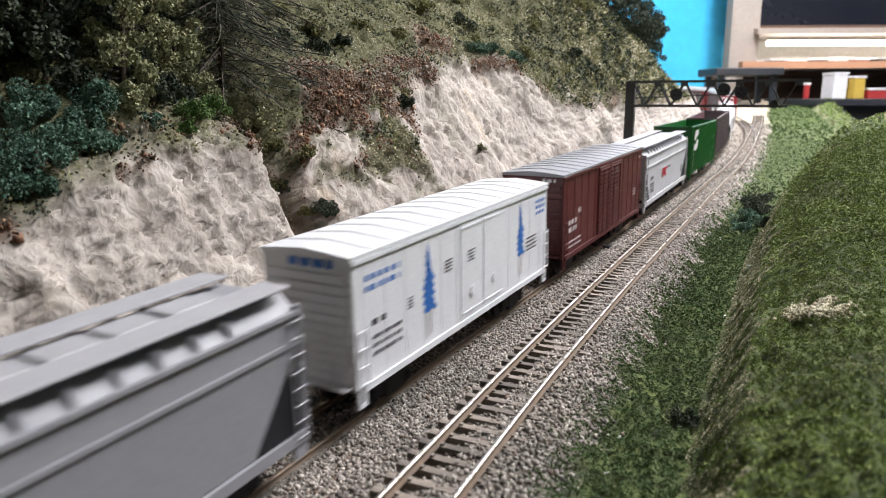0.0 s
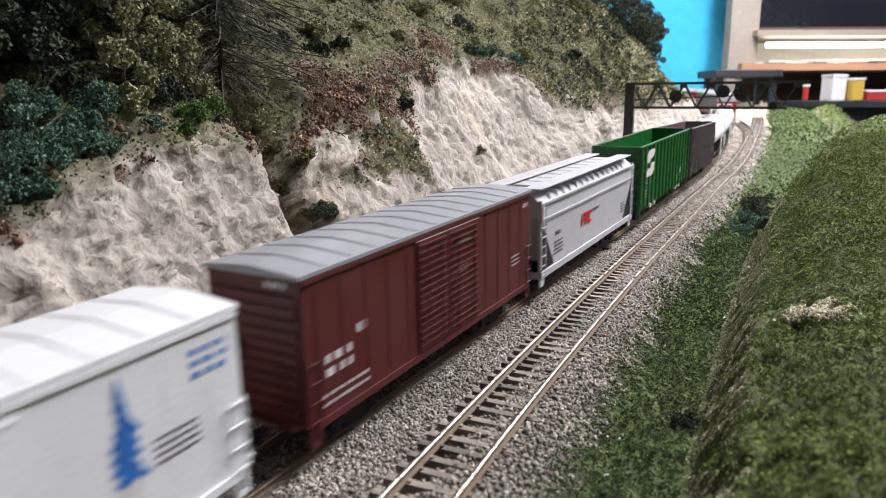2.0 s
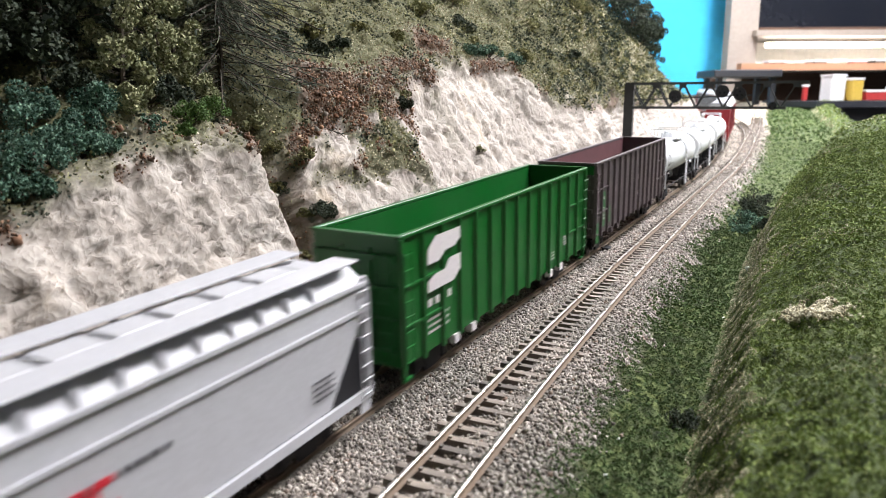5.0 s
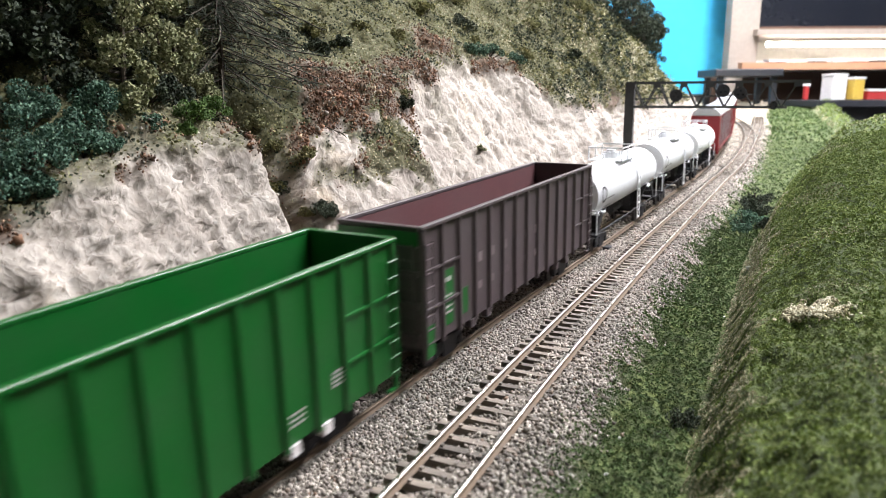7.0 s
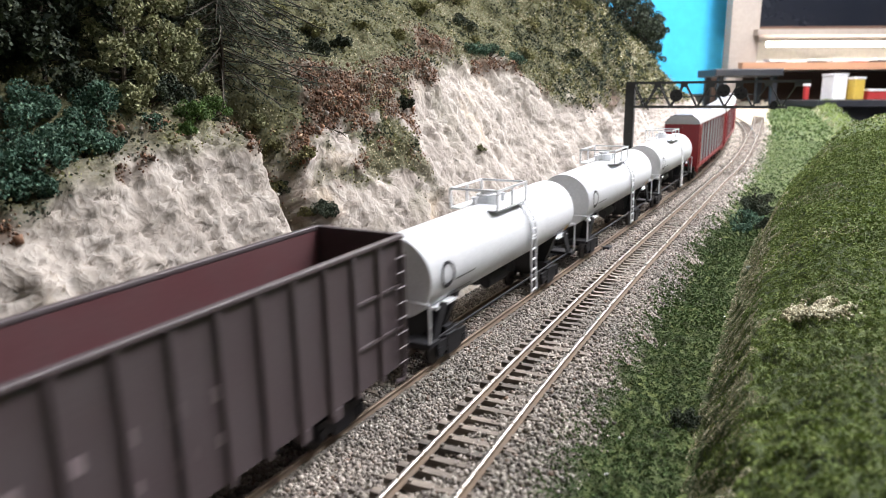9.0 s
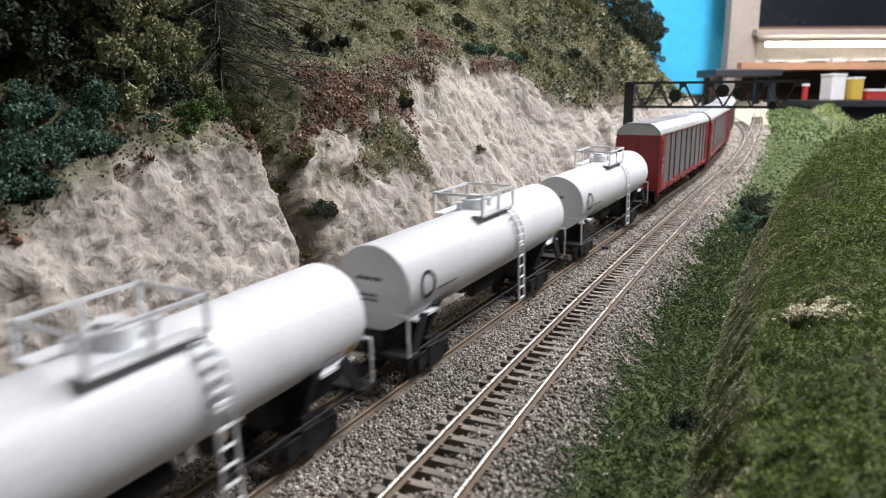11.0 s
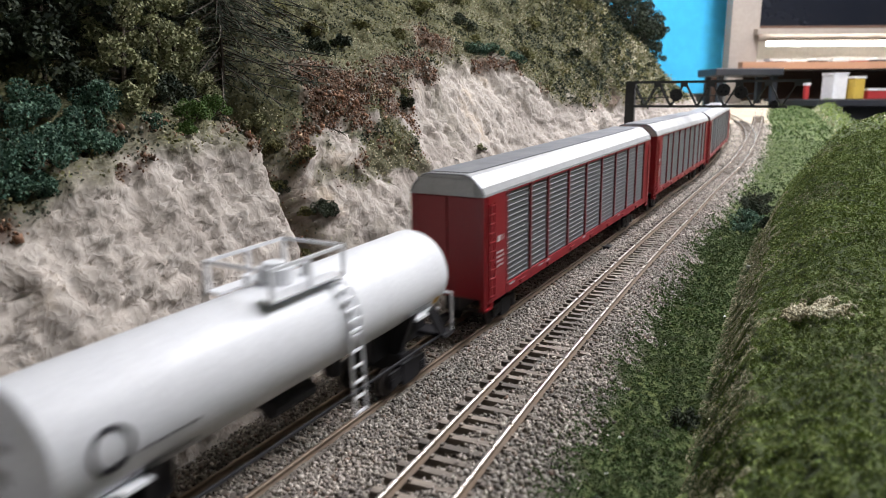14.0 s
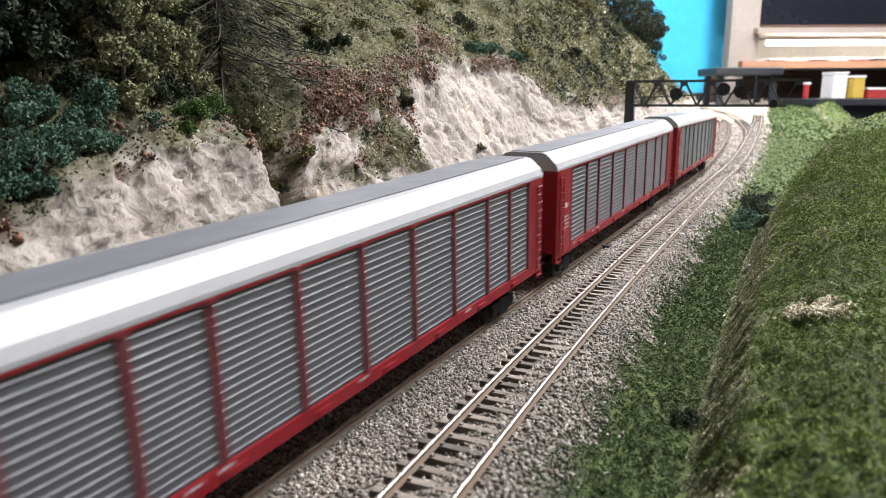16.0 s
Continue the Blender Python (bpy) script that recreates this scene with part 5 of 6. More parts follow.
            part("saddle", bm, BLACK, root)
            bm = bmesh.new()
            v = [bm.verts.new((sx * x, q, z)) for x in (0.0146, 0.0156) for q, z in ((e * (body - 0.001), 0.0150), (e * (body - 0.006), 0.0150), (e * (body - 0.014), 0.0270), (e * (body - 0.009), 0.0285))]
            bm.faces.new(v[:4])
            bm.faces.new(v[4:][::-1])
            for k in range(4):
                bm.faces.new((v[k], v[(k + 1) % 4], v[4 + (k + 1) % 4], v[4 + k]))
            part("end_brace", bm, BLACK, root, "slanting black end brace")
            bm = bmesh.new()
            box(bm, *sorted((sx * 0.0118, sx * 0.0152)), *sorted((e * (body - 0.006), e * (body - 0.022))), 0.0258, 0.0268)
            part("bolster_pad", bm, TANKWHITE, root, "white pad under the tank")
        end_y = -body - 0.0012
    bm = bmesh.new()
    for sx in (-0.0152, 0.0148):
        rod(bm, (sx, -body, 0.0145), (sx, body, 0.0145), 0.0005, 5)
    part("side_pipe", bm, BLACK, root, "thin dark side pipe")
    def on_tank(a):
        return math.cos(radians(a)) * (R + 0.00035), cz + math.sin(radians(a)) * (R + 0.00035)
    bm = bmesh.new()
    y0, a0 = -body + 0.0125, 1
    for i in range(28):
        quad = []
        for t in (i, i + 1):
            for r in (0.0054, 0.0041):
                th = 6.283185 * t / 28
                x, z = on_tank(a0 + math.degrees(math.sin(th) * r / R))
                quad.append(bm.verts.new((x, y0 + math.cos(th) * r, z)))
        bm.faces.new((quad[0], quad[1], quad[3], quad[2]))
    quad = [bm.verts.new((*(lambda q: (q[0], yy, q[1]))(on_tank(aa)),)) for yy, aa in ((y0 - 0.004, -13.0), (y0 + 0.0025, -8.5), (y0 + 0.0035, -10.5), (y0 - 0.003, -15.5))]
    bm.faces.new(quad)
    part("ring_emblem", bm, INK, root, "dark ring emblem")
    def tank_bars(y, w, angles, step, m, seed):
        r = random.Random(seed)
        b2 = bmesh.new()
        for a in angles:
            yy = y
            while yy < y + w:
                l = r.uniform(0.0006, 0.0016)
                q0, q1 = on_tank(a), on_tank(a - step)
                b2.faces.new([b2.verts.new(c) for c in ((q0[0], yy, q0[1]), (q0[0], yy + l, q0[1]), (q1[0], yy + l, q1[1]), (q1[0], yy, q1[1]))])
                yy += l + 0.0004
        part("lettering", b2, m, root, "printed lettering, too small to read")
    tank_bars(y0 + 0.0062, 0.016, (-9.5,), 2.6, INK, 3)
    tank_bars(y0 + 0.004, 0.020, (-31, -36), 2.6, INK, 4)
    tank_bars(body - 0.022, 0.010, (-28, -33, -38), 2.2, INK, 5)
    bm = bmesh.new()
    q0, q1 = on_tank(-26), on_tank(-38)
    bm.faces.new([bm.verts.new(c) for c in ((q0[0] + 0.0002, body - 0.0085, q0[1]), (q0[0] + 0.0002, body - 0.0045, q0[1]), (q1[0] + 0.0002, body - 0.0045, q1[1]), (q1[0] + 0.0002, body - 0.0085, q1[1]))])
    part("placard", bm, YELLOW, root, "small yellow placard")
    end_bars(root, -body - 0.0019, -0.0055, cz + 0.0050, 0.011, 1, 0.0014, INK, 7)
    end_bars(root, -body - 0.0019, -0.0045, cz - 0.0015, 0.008, 2, 0.0011, INK, 8)
    for e in (-1, 1):
        bm = bmesh.new()
        box(bm, -0.0045, 0.0045, *sorted((e * (body - 0.036), e * (body + 0.001))), 0.0125, 0.0225)
        part("stub_sill", bm, BLACK, root, "short black end sill")
    bm = bmesh.new()
    rod(bm, (0.004, -0.010, 0.0185), (0.004, 0.010, 0.0185), 0.0030, 12)
    box(bm, -0.0075, -0.0020, -0.006, 0.004, 0.0150, 0.0215)
    part("brake_gear", bm, BLACK, root)
    bm = bmesh.new()
    rod(bm, (0, 0.0265, 0.0225), (0, 0.0265, 0.0150), 0.0034, 12)
    part("outlet", bm, BLACK, root, "bottom outlet valve")
    for sign in (-1, 1):
        truck(root, sign * (L / 2 - 0.026))
        coupler(root, sign * (L / 2 - 0.001), sign)
    return root


def autorack(L, post_m, label):
    root = tagged(new("autorack"), label, "autorack", "train cars")
    half, sill, top, peak = 0.0180, 0.0188, 0.0643, 0.0738
    bm = bmesh.new()
    box(bm, -half + 0.0012, half - 0.0012, -L / 2 + 0.001, L / 2 - 0.001, sill, top)
    part("body", bm, RED, root, "", False, 0.0003)
    prof = [(-half - 0.0002, top), (half + 0.0002, top), (half + 0.0002, top + 0.0012), (half - 0.0010, top + 0.0040), (half - 0.0062, peak - 0.0008), (half - 0.0090, peak), (-half + 0.0090, peak), (-half + 0.0062, peak - 0.0008), (-half + 0.0010, top + 0.0040), (-half - 0.0002, top + 0.0012)]
    bm = bmesh.new()
    extrude(bm, prof, -L / 2, L / 2)
    roof = part("roof", bm, RACKEAVE, root, "pale grey rounded roof")
    bm = bmesh.new()
    box(bm, -half + 0.0085, half - 0.0085, -L / 2 + 0.003, L / 2 - 0.003, peak, peak + 0.0004)
    part("roof_sheet", bm, RACKROOF, roof, "darker grey flat roof sheet")
    posts = (-0.1225, -0.0945, -0.0710, -0.0400, -0.0095, 0.0210, 0.0515, 0.0820, 0.1055, 0.1280)
    for e in (-1, 1):
        bm = bmesh.new()
        y = e * L / 2
        box(bm, -half + 0.004, half - 0.004, *sorted((y, y + e * 0.0005)), top + 0.0012, peak - 0.0022)
        part("roof_end", bm, RACKEAVE, roof)
        bm = bmesh.new()
        for (ax, az), (bx, bz) in zip(prof[2:9], prof[3:10]):
            rod(bm, (ax * 0.985, y, az - 0.0003), (bx * 0.985, y, bz - 0.0003), 0.00045, 5)
        part("roof_hoop", bm, RACKROOF, roof, "dark bead round the roof end")
        for sx in (-1, 1):
            bm = bmesh.new()
            box(bm, *sorted((sx * 0.0002, sx * (half - 0.0022))), *sorted((y - e * 0.0012, y - e * 0.0002)), sill + 0.001, top - 0.0004)
            part("end_door", bm, RED, root, "", False, 0.0002)
            bm = bmesh.new()
            box(bm, *sorted((sx * (half - 0.0022), sx * half)), *sorted((y, y - e * 0.0024)), sill - 0.0046, top)
            part("corner_post", bm, RED, root)
            bm = bmesh.new()
            box(bm, *sorted((sx * (half - 0.0012), sx * (half + 0.0002))), *sorted((y - e * 0.0030, (posts[0] if e < 0 else posts[-1]))), sill - 0.0022, top)
            part("end_side_panel", bm, RED, root, "red end side panel")
            ladder(root, sx * (half + 0.0010), sx * (half + 0.0010), y - e * 0.0034, y - e * 0.0080, sill + 0.001, top - 0.004, 11, RED)
            bm = bmesh.new()
            box(bm, *sorted((sx * (half - 0.0008), sx * (half + 0.0004))), *sorted((y - e * 0.0005, y - e * 0.0075)), sill - 0.0052, sill - 0.0042)
            box(bm, *sorted((sx * (half - 0.0008), sx * (half + 0.0004))), *sorted((y - e * 0.0060, y - e * 0.0075)), sill - 0.005, sill)
            part("step", bm, RED, root)
    y0, y1 = posts[0], posts[-1]
    for sx in (-1, 1):
        bm = bmesh.new()
        box(bm, *sorted((sx * (half - 0.0012), sx * (half + 0.0003))), y0, y1, sill - 0.0022, sill + 0.0022)
        part("side_sill", bm, RED, root)
        bm = bmesh.new()
        box(bm, *sorted((sx * (half - 0.0012), sx * (half + 0.0001))), y0, y1, top - 0.0010, top - 0.0001)
        part("top_rail", bm, RED, root)
        for y in posts:
            bm = bmesh.new()
            box(bm, *sorted((sx * (half - 0.0012), sx * (half + 0.0003))), y - 0.0009, y + 0.0009, sill - 0.002, top)
            box(bm, *sorted((sx * (half + 0.0003), sx * (half + 0.0007))), y - 0.0016, y + 0.0016, top - 0.0016, top - 0.0002)
            part("side_post", bm, post_m, root)
        for a, b in zip(posts, posts[1:]):
            a, b = a + 0.0012, b - 0.0012
            bm = bmesh.new()
            box(bm, *sorted((sx * (half - 0.0012), sx * (half - 0.0006))), a - 0.0004, b + 0.0004, sill + 0.0024, top - 0.0012)
            pan = part("louvre_panel", bm, PANEL, root, "grey louvred side panel")
            bm = bmesh.new()
            rows = 17
            for k in range(rows):
                z = sill + 0.0036 + (top - sill - 0.0062) * k / (rows - 1)
                x0, x1 = sx * (half - 0.0006), sx * (half - 0.00035)
                v = [bm.verts.new((x, y, zz)) for y in (a + 0.0006, b - 0.0006) for x, zz in ((x0, z - 0.0006), (x1, z - 0.0004), (x1, z - 0.0001), (x0, z + 0.0002))]
                bm.faces.new(v[:4])
                bm.faces.new(v[4:][::-1])
                for q in range(4):
                    bm.faces.new((v[q], v[(q + 1) % 4], v[4 + (q + 1) % 4], v[4 + q]))
            part("louvre", bm, LOUVRE_LIT, pan)
    x = half + 0.0003
    for sx in (-1, 1):
        for i in range(7):
            y = y0 + (y1 - y0) * (i + 0.5) / 7
            bm = bmesh.new()
            box(bm, *sorted((sx * (half + 0.0003), sx * (half + 0.0009))), y - 0.0035, y + 0.0035, sill - 0.0016, sill + 0.0004)
            part("sill_bracket", bm, RED, root)
    bars(root, x, -L / 2 + 0.0125, 0.0455, 0.0060, 1, 0.0032, PALEPRINT, "lettering", 0.5, 61)
    bars(root, x, -L / 2 + 0.0120, 0.0385, 0.0070, 4, 0.0012, PALEPRINT, "lettering", 0.7, 62)
    for k, y in enumerate((0.026, 0.062, 0.072, 0.131, 0.205)):
        bars(root, x + 0.0001, -L / 2 + y, sill + 0.0018, 0.005, 1, 0.0012, PALEPRINT, "lettering", 0.7, 63 + k)
    running_gear(root, L, 0.034, sill)
    return root


CARS = []


def place(car, near, far, inset):
    CARS.append((car, near, far, inset))
    return car


TANK_L, RACK_L = 0.1655, 0.291
place(hopper(0.179, 0.0119, 0.0550, OLDGREY, "dull grey covered hopper car with roof hatches", False), -0.185, -0.006, 0.028)
place(boxcar(0.1675, 0.0157, 0.0593, WHITE, WHITE, "white boxcar with blue fir-tree emblems and plug doors", True), 0.0165, 0.184, 0.03)
place(boxcar(0.169, 0.0143, 0.0600, MAROON, ROOFGREY, "maroon boxcar with galvanised roof and sliding doors", False), 0.207, 0.376, 0.03)
place(hopper(0.179, 0.0119, 0.0550, HOPGREY, "light grey covered hopper car with a red emblem", True), 0.390, 0.569, 0.028)
place(gondola(0.201, 0.0138, 0.0610, GREEN, GREEN, "bright green empty high-sided gondola with ribbed sides", "green"), 0.587, 0.788, 0.03)
place(gondola(0.195, 0.0155, 0.0612, BROWN, BROWN_IN, "grey-brown empty high-sided gondola with green patches", "brown"), 0.806, 1.001, 0.03)
tank = tank_car(TANK_L)
place(tank, 1.0215, 1.187, 0.026)
place(copy_thing(tank, Matrix()), 1.2105, 1.376, 0.026)
place(copy_thing(tank, Matrix()), 1.4045, 1.570, 0.026)
rack = autorack(RACK_L, POSTRED, "red autorack car with grey louvred side panels and pale roof")
place(rack, 1.597, 1.888, 0.034)
place(copy_thing(rack, Matrix()), 1.908, 2.199, 0.034)
place(autorack(RACK_L, PANEL, "autorack car with plain grey louvred sides and posts"), 2.219, 2.510, 0.034)

# ---- greenery ----
conifer(hill_spot(0.118, 1.13), 0.125, 0.058, "dark green conifer with drooping needled branches", 5)
conifer(hill_spot(0.142, 1.19), 0.125, 0.058, "dark green conifer with drooping needled branches", -4)
conifer(hill_spot(0.098, 1.24), 0.14, 0.050, "tall dark conifer on the slope", 3)
conifer(hill_spot(0.155, 1.26), 0.12, 0.042, "dark conifer behind the rock cut", -2)
conifer(hill_spot(0.060, 1.34), 0.15, 0.055, "tall dark conifer on the slope", -3)
conifer(hill_spot(0.010, 1.36), 0.15, 0.055, "tall dark conifer on the slope", 2)
for s, q, h, w in ((0.036, 1.075, 0.056, 0.017), (0.066, 1.105, 0.052, 0.018), (0.084, 1.12, 0.044, 0.016)):
    broadleaf(hill_spot(s, q), h, w, LEAF_TAN, "small tree with pale olive leaves", 8000, 0.0013)
for s, q, h, w in ((0.012, 1.12, 0.06, 0.022), (-0.012, 1.13, 0.06, 0.022), (0.045, 1.16, 0.07, 0.024), (0.078, 1.18, 0.07, 0.022), (0.024, 1.20, 0.07, 0.026), (-0.03, 1.16, 0.07, 0.026), (0.0, 1.24, 0.08, 0.03), (0.058, 1.24, 0.085, 0.028), (0.085, 1.32, 0.085, 0.03), (0.035, 1.32, 0.09, 0.032), (0.12, 1.34, 0.08, 0.03), (-0.025, 1.30, 0.09, 0.03)):
    broadleaf(hill_spot(s, q), h, w * 1.2, LEAF_DARK, "dark leafy tree crowding the slope", 9000, 0.0017)
for s, q, r in ((0.003, 1.035, 0.016), (-0.014, 1.035, 0.015), (-0.006, 1.08, 0.015), (0.018, 1.055, 0.014), (-0.028, 1.03, 0.014), (0.010, 1.02, 0.009), (-0.02, 1.01, 0.009)):
    bush(hill_spot(s, q), r, LEAF_BLUE, "blue-green foam bush above the rock", 5200, 0.0010)
for k, (s, q, r) in enumerate(((0.030, 1.055, 0.011), (0.045, 1.07, 0.012), (0.060, 1.08, 0.012), (0.078, 1.085, 0.012), (0.020, 1.085, 0.013), (0.090, 1.07, 0.010), (0.095, 1.11, 0.012), (0.048, 1.10, 0.013), (0.105, 1.05, 0.008), (0.118, 1.06, 0.008))):
    bush(hill_spot(s, q), r, LEAF_DARK if k % 3 else LEAF_TAN, "dark mixed scrub under the trees", 4200, 0.0012)
for s, q, r in ((0.054, 1.035, 0.009), (0.066, 1.045, 0.010), (0.074, 1.05, 0.009), (0.046, 1.02, 0.006)):
    bush(hill_spot(s, q), r, LEAF_GREEN, "bright green bush above the rock", 3000, 0.0009)
bush(hill_spot(0.034, 1.03), 0.007, LEAF_BLUE, "small dark green bush", 1600, 0.0010)
bush(hill_spot(0.119, 0.700) + Vector((0.004, -0.002, 0.002)), 0.0090, LEAF_DARK, "dark bush growing in the gully", 3000, 0.0009)
bush(hill_spot(0.109, 0.930), 0.006, LEAF_DARK, "dark scrub in the gully", 1500, 0.0009)
bush(hill_spot(0.115, 1.030), 0.006, OLIVE, "olive scrub in the gully", 1200, 0.0009)
bush(hill_spot(0.217, 0.920), 0.0085, LEAF_DARK, "dark bush on a rock ledge", 2600, 0.0010)
bush(hill_spot(0.224, 0.95), 0.006, OLIVE, "olive scrub on a rock ledge", 1300, 0.0010)
bush(hill_spot(0.196, 0.630), 0.0042, LEAF_TAN, "small dry bush on the rock", 1100, 0.0008)
bush(hill_spot(0.391, 1.020), 0.015, LEAF_BLUE, "blue-green bush on top of the cut", 3200, 0.0013)
bush(hill_spot(0.451, 1.080), 0.011, LEAF_BLUE, "blue-green bush on top of the cut", 2600, 0.0013)
bush(hill_spot(0.376, 1.030), 0.010, LEAF_BLUE, "blue-green bush on top of the cut", 2000, 0.0013)
bush(hill_spot(0.469, 1.010), 0.008, OLIVE, "small olive bush on the rock edge", 1500, 0.0012)
for s, q, r in ((0.104, 0.45, 0.004), (0.108, 0.55, 0.005), (0.112, 0.75, 0.005), (0.108, 0.95, 0.006), (0.118, 1.0, 0.006)):
    bush(hill_spot(s, q), r, OLIVE, "olive scrub in the gully", 1000, 0.0009)
bush(hill_spot(0.300, 0.55), 0.005, LEAF_TAN, "small dry bush on the rock", 900, 0.0010)
for k, (s, q, r) in enumerate([(0.219, 1.10, 0.009), (0.254, 1.10, 0.010), (0.216, 1.15, 0.011), (0.29, 1.08, 0.008), (0.19, 1.10, 0.009), (0.386, 1.17, 0.014), (0.33, 1.20, 0.014), (0.27, 1.20, 0.013), (0.175, 1.13, 0.010), (0.20, 1.20, 0.013), (0.24, 1.28, 0.015), (0.30, 1.30, 0.017), (0.45, 1.20, 0.015), (0.50, 1.12, 0.011), (0.56, 1.20, 0.014), (0.42, 1.10, 0.009), (0.60, 1.10, 0.010), (0.66, 1.22, 0.016), (0.48, 1.30, 0.018), (0.36, 1.34, 0.018)]):
    bush(hill_spot(s, q), r, OLIVE if k % 4 else LEAF_DARK, "olive scrub bush on the slope", 2200, 0.0012 + 0.0012 * s)
for s, q, hgt in [(0.66, 1.34, 0.075), (0.72, 1.30, 0.080), (0.78, 1.34, 0.085), (0.84, 1.30, 0.080), (0.90, 1.32, 0.080), (0.95, 1.28, 0.085), (1.00, 1.30, 0.080), (1.05, 1.24, 0.085), (1.09, 1.27, 0.075), (0.60, 1.40, 0.085), (0.98, 1.45, 0.085), (1.12, 1.20, 0.075)]:
    broadleaf(hill_spot(s, q), hgt, 0.030, LEAF_DARK, "distant dark leafy tree on the hill crest", 4500, 0.0022)


def on_ground(x, y):
    z = ground_height(np.array([float(x)]), np.array([float(y)]))[0][0]
    return Vector((x, y, z))


bush(on_ground(0.300, 0.655), 0.022, LEAF_DARK, "dark green bush beside the track", 3600, 0.0014)
bush(on_ground(0.278, 0.610), 0.018, LEAF_DARK, "dark green bush beside the track", 2600, 0.0014)
bush(on_ground(0.252, 0.560), 0.017, LEAF_BLUE, "dark green bush beside the track", 3200, 0.0013)
bush(on_ground(0.234, 0.530), 0.012, LEAF_BLUE, "low dark green bush beside the track", 2200, 0.0012)
bush(on_ground(0.243, 0.510), 0.008, LEAF_DARK, "low dark bush beside the track", 1600, 0.0012)
bush(on_ground(0.077, 0.2062), 0.0068, LEAF_DARK, "small dark wiry tuft in the ditch", 1500, 0.0007, 1.0, "tuft")
bush(on_ground(0.0400, 0.160), 0.0040, LEAF_DARK, "small dark tuft in the ditch", 700, 0.0007, 0.9, "tuft")
for x, y, r in ((0.1336, 0.3143, 0.0017), (0.0722, 0.2279, 0.0010), (0.068, 0.196, 0.0009), (0.055, 0.199, 0.0007), (0.1814, 0.3968, 0.0020), (0.1928, 0.619, 0.0024)):
    p = on_ground(x, y)
    ob = new("white_stone", grains("white_stone", np.array([[0.0, 0.0, r * 0.4], [r * 0.7, 0.2 * r, r * 0.3], [-0.5 * r, 0.3 * r, r * 0.3]]), np.array([r, r * 0.6, r * 0.5]), STONEWHITE))
    ob.matrix_basis = Matrix.Translation(p)
    tagged(ob, "pale plaster chip lying on the ground", "stone", "plaster chips")
bm = bmesh.new()
rod(bm, (-0.0022, 0, 0.001), (0.0022, 0.0006, 0.0012), 0.0004, 6)
stick = tagged(new("stick", mesh_of("stick", bm, STONEWHITE)), "short pale stick lying in the ditch", "stick")
stick.matrix_basis = Matrix.Translation(on_ground(0.046, 0.176))
motor = tagged(new("switch_machine"), "small dark switch machine beside the rail", "switch machine")
motor.matrix_basis = Matrix.Translation(on_ground(0.1137, 0.466)) @ pose(0, 0, 0, 0, 0, -30)
bm = bmesh.new()
box(bm, -0.0022, 0.0022, -0.004, 0.004, -0.0005, 0.0022)
part("case", bm, BLACK, motor, "", False, 0.0003)
bm = bmesh.new()
rod(bm, (-0.001, 0, 0.0012), (-0.012, 0.001, 0.0012), 0.0004, 5)
part("throw_rod", bm, BLACK, motor)


# ---- loose ground cover ----
def scatter(n, x0, x1, y0, y1, keep):
    x, y = rng.uniform(x0, x1, n), rng.uniform(y0, y1, n)
    z, dn, dt, c = ground_height(x, y)
    k = keep(dn, dt, c, y)
    return np.stack([x, y, z], 1)[k], dn[k], c[k]


def ballast_zone(dn, dt, c, y):
    return (dt > -0.034) & (dn < 0.030 + rng.normal(0, 0.0025, len(dn)))


for n, y0, y1, x0, x1, size, lift in ((120000, 0.10, 0.46, -0.14, 0.20, 0.00082, 0.0), (60000, 0.46, 0.85, 0.03, 0.42, 0.0011, 0.0), (26000, 0.85, 1.7, 0.25, 0.85, 0.0018, 0.0)):
    p, dn, c = scatter(n, x0, x1, y0, y1, ballast_zone)
    dt = train_side(p[:, 0], p[:, 1])[0]
    inside = (abs(dn) < 0.0146) | (abs(dt) < 0.0146)
    on_rail = (abs(abs(dn) - 0.00825) < 0.0014) | (abs(abs(dt) - 0.0092) < 0.0032)
    keep = ~on_rail & (~inside | (rng.uniform(size=len(p)) < 0.8))
    p, inside = p[keep], inside[keep]
    near_d = np.minimum(abs(dn[keep]), abs(dt[keep]))
    rim = (near_d > 0.0112) & (near_d < 0.019) & (abs(dt[keep]) > 0.022)
    p[:, 2] += np.where(rim, 0.0006, np.where(inside, 0.0004, 0.0002)) + rng.uniform(-0.0003, 0.0005, len(p))
    me = grains("ballast", p, rng.uniform(0.65, 1.35, len(p)) * size, BALLAST, 0.8, 0.4)
    tagged(new("ballast", me), "grey stone ballast between and beside the rails", "ballast", kind="stuff")

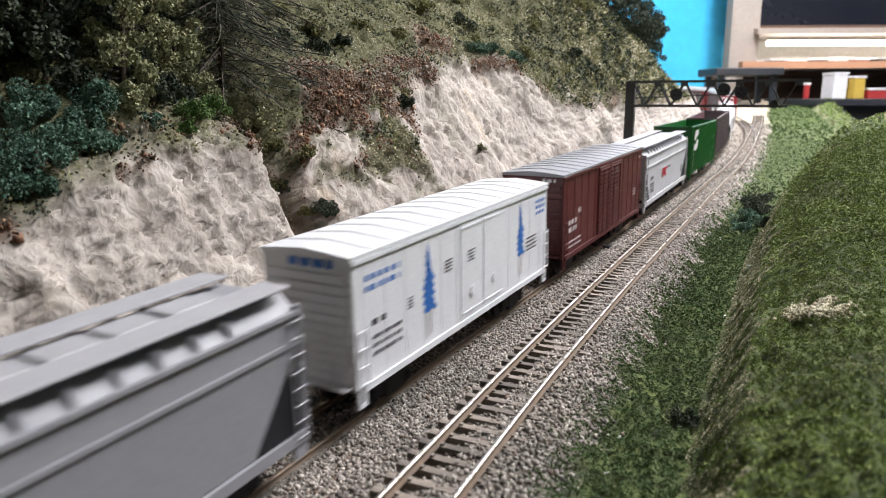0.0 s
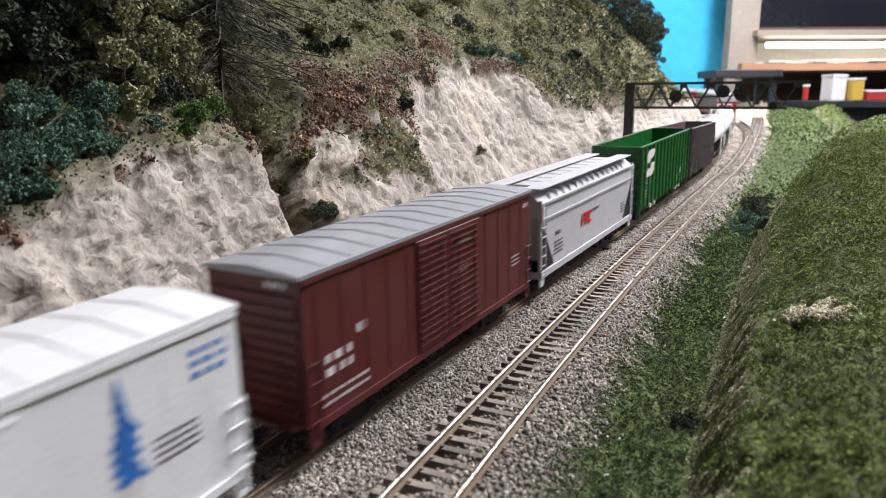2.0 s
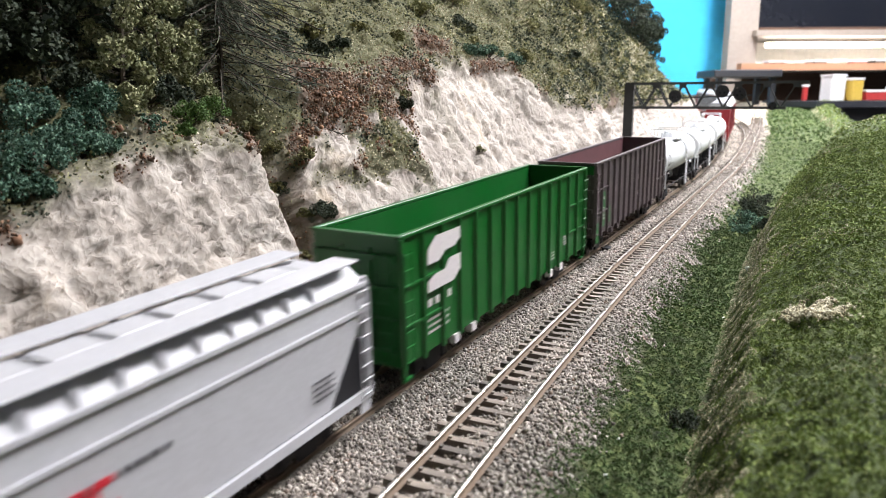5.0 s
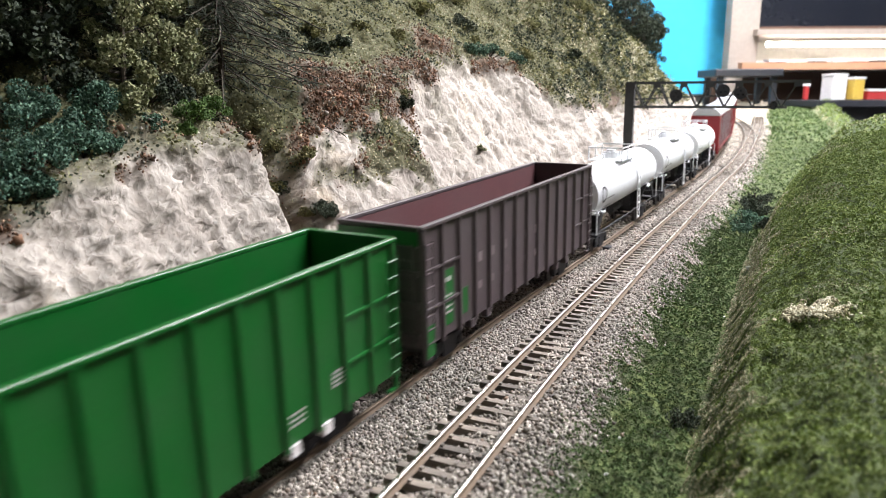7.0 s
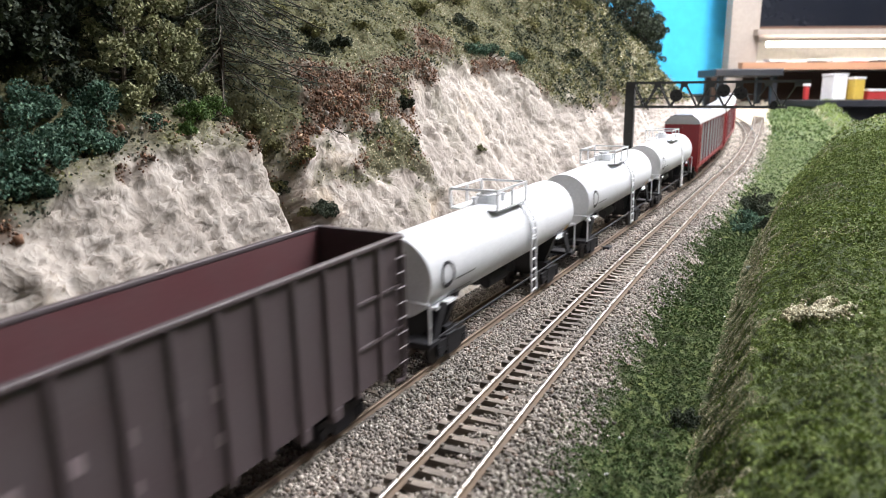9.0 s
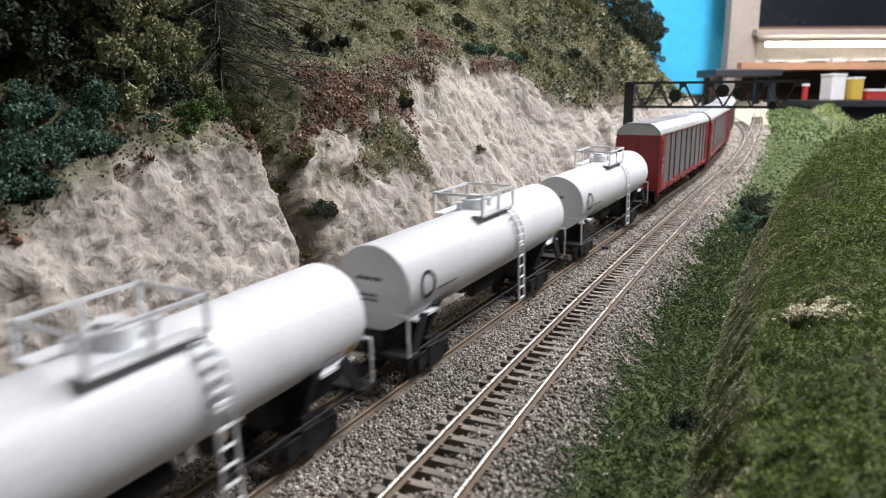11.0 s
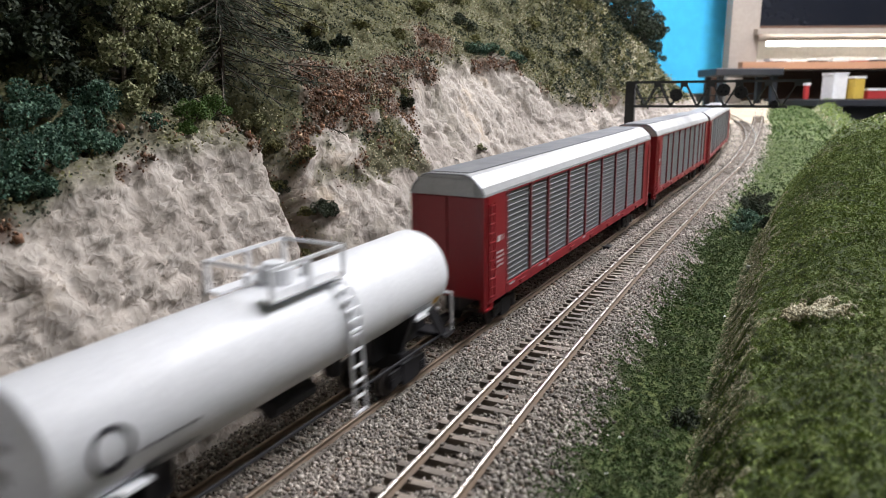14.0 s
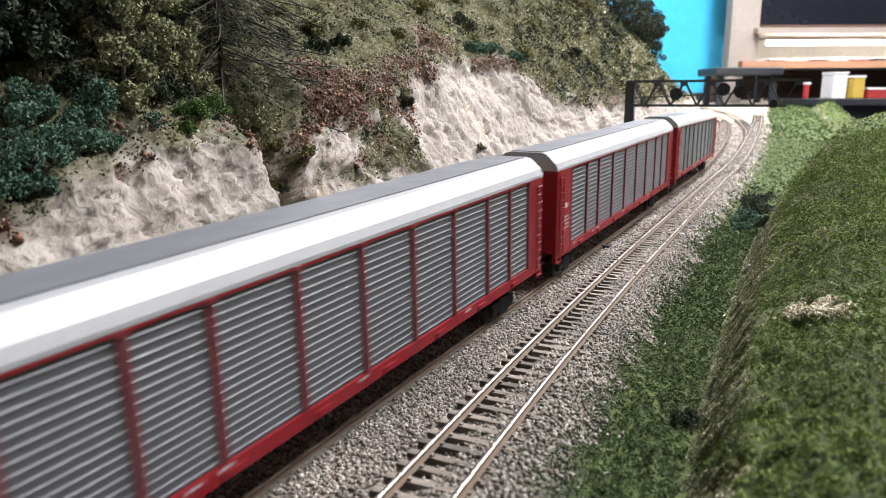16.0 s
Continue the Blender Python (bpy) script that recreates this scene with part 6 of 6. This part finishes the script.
for n, y0, y1, x0, x1, size in ((430000, 0.08, 0.30, 0.0, 0.24, 0.00058), (330000, 0.30, 0.56, 0.08, 0.42, 0.00095), (130000, 0.56, 1.34, 0.2, 1.1, 0.0019), (20000, 1.34, 2.6, 0.6, 1.5, 0.005)):
    p, dn, c = scatter(n, x0, x1, y0, y1, lambda dn, dt, c, y: (dn > 0.024 + rng.normal(0, 0.003, len(dn))) & (dn < 0.4))
    p = p[layout_edge(p[:, 0], p[:, 1])]
    dn, c = near_side(p[:, 0], p[:, 1]), crest(p[:, 1])
    p[:, 2] += tufts(p[:, 0], p[:, 1]) + rng.uniform(-0.0001, 0.0006, len(p)) * size / 0.0012
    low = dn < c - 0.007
    sz = rng.uniform(0.5, 1.35, len(p)) * size
    dry = wobble(p[:, 0], p[:, 1], p[:, 2], 24, 3, 14.0)
    chance = rng.uniform(size=len(p))
    torn = wobble(p[:, 0], p[:, 1], p[:, 2], 75, 3, 40.0)
    bank = (dn > c - 0.011) & (dn < c + 0.003 + 0.007 * torn) & (torn > -0.38) & (chance < 0.85)
    patch = (p[:, 0] - 0.1265) ** 2 / 0.00007 + (p[:, 1] - 0.2265) ** 2 / 0.00013
    bald = (patch < 0.15 + 0.9 * chance) & ~low
    straw = bank | bald | ((dry > 0.40) & ~low & (chance < 0.35))
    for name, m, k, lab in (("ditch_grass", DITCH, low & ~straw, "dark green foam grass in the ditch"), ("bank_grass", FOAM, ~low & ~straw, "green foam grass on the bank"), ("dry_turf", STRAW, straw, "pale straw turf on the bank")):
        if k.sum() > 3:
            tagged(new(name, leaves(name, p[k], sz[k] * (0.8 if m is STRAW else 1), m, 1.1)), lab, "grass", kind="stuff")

n = 9000
p = np.stack([0.1265 + rng.normal(0, 0.0034, n), 0.2255 + rng.normal(0, 0.0042, n), np.zeros(n)], 1)
p = p[wobble(p[:, 0], p[:, 1], p[:, 2], 160, 3, 5.0) > -0.12]
p[:, 2] = ground_height(p[:, 0], p[:, 1])[0] + tufts(p[:, 0], p[:, 1]) + rng.uniform(0.0005, 0.0016, len(p))
tagged(new("bald_patch", grains("bald_patch", p[:5000], rng.uniform(0.0004, 0.0008, len(p[:5000])), STRAW)), "bare pale patch worn into the green bank", "grass", kind="stuff")

# ---- rails and ties ----
near_s0 = float(np.interp(0.09, NEAR.p[:, 1], NEAR.s))
near_s1 = float(np.interp(1.95, NEAR.p[:, 1], NEAR.s))
track("track_near", NEAR.at, 0.02, float(NEAR.s[-1]) - 0.02, "single track with weathered ties and shiny rail heads", (near_s0, near_s1))
track("track_train", train_at, -0.9, 3.6, "track with rust-brown rails carrying the train", (-0.16, 1.75), 0.0068, RAIL_DULL)
track("track_branch", BRANCH.at, 0.0, float(BRANCH.s[-1]) - 0.02, "track curving away behind the hill", (0.02, 0.9), 0.0075)


# ---- movement ----
KNOT_T = [-2.0, 0.0, 0.5, 1.0, 1.5, 2.0, 3.0, 3.5, 4.0, 4.2, 5.2, 6.3, 7.0, 8.0, 9.0, 9.2, 10.2, 11.3, 12.0, 12.5, 13.0, 13.5, 14.0, 14.5, 15.0, 16.0, 18.0]
KNOT_S = [-0.2168, 0.0, 0.0542, 0.1085, 0.1608, 0.2141, 0.3247, 0.381, 0.4371, 0.4598, 0.5624, 0.6738, 0.747, 0.8509, 0.9549, 0.9758, 1.0779, 1.1886, 1.2579, 1.3124, 1.3677, 1.4281, 1.4862, 1.5424, 1.5975, 1.7105, 1.94]


def travelled(t):
    """How far the train has come by t seconds."""
    i = max(1, min(len(KNOT_T) - 3, int(np.searchsorted(KNOT_T, t, side="right")) - 1))
    t0, t1 = KNOT_T[i], KNOT_T[i + 1]
    sl = lambda j: (KNOT_S[j + 1] - KNOT_S[j - 1]) / (KNOT_T[j + 1] - KNOT_T[j - 1])
    u, h = (t - t0) / (t1 - t0), t1 - t0
    return ((2 * u ** 3 - 3 * u * u + 1) * KNOT_S[i] + (u ** 3 - 2 * u * u + u) * h * sl(i)
            + (3 * u * u - 2 * u ** 3) * KNOT_S[i + 1] + (u ** 3 - u * u) * h * sl(i + 1))


def car_pose(near, far, inset):
    a, b = Vector(train_at(near + inset)), Vector(train_at(far - inset))
    y = (b - a).normalized()
    x = y.cross(Vector((0, 0, 1))).normalized()
    z = x.cross(y)
    m = Matrix((x, y, z)).transposed().to_4x4()
    return Matrix.Translation((a + b) / 2) @ m


def motions():
    for car, near, far, inset in CARS:
        rows = []
        for k in range(65):
            d = travelled(k * 0.25)
            rows.append((k * 0.25, car_pose(near - d, far - d, inset)))
        walk(car, rows)


motions()
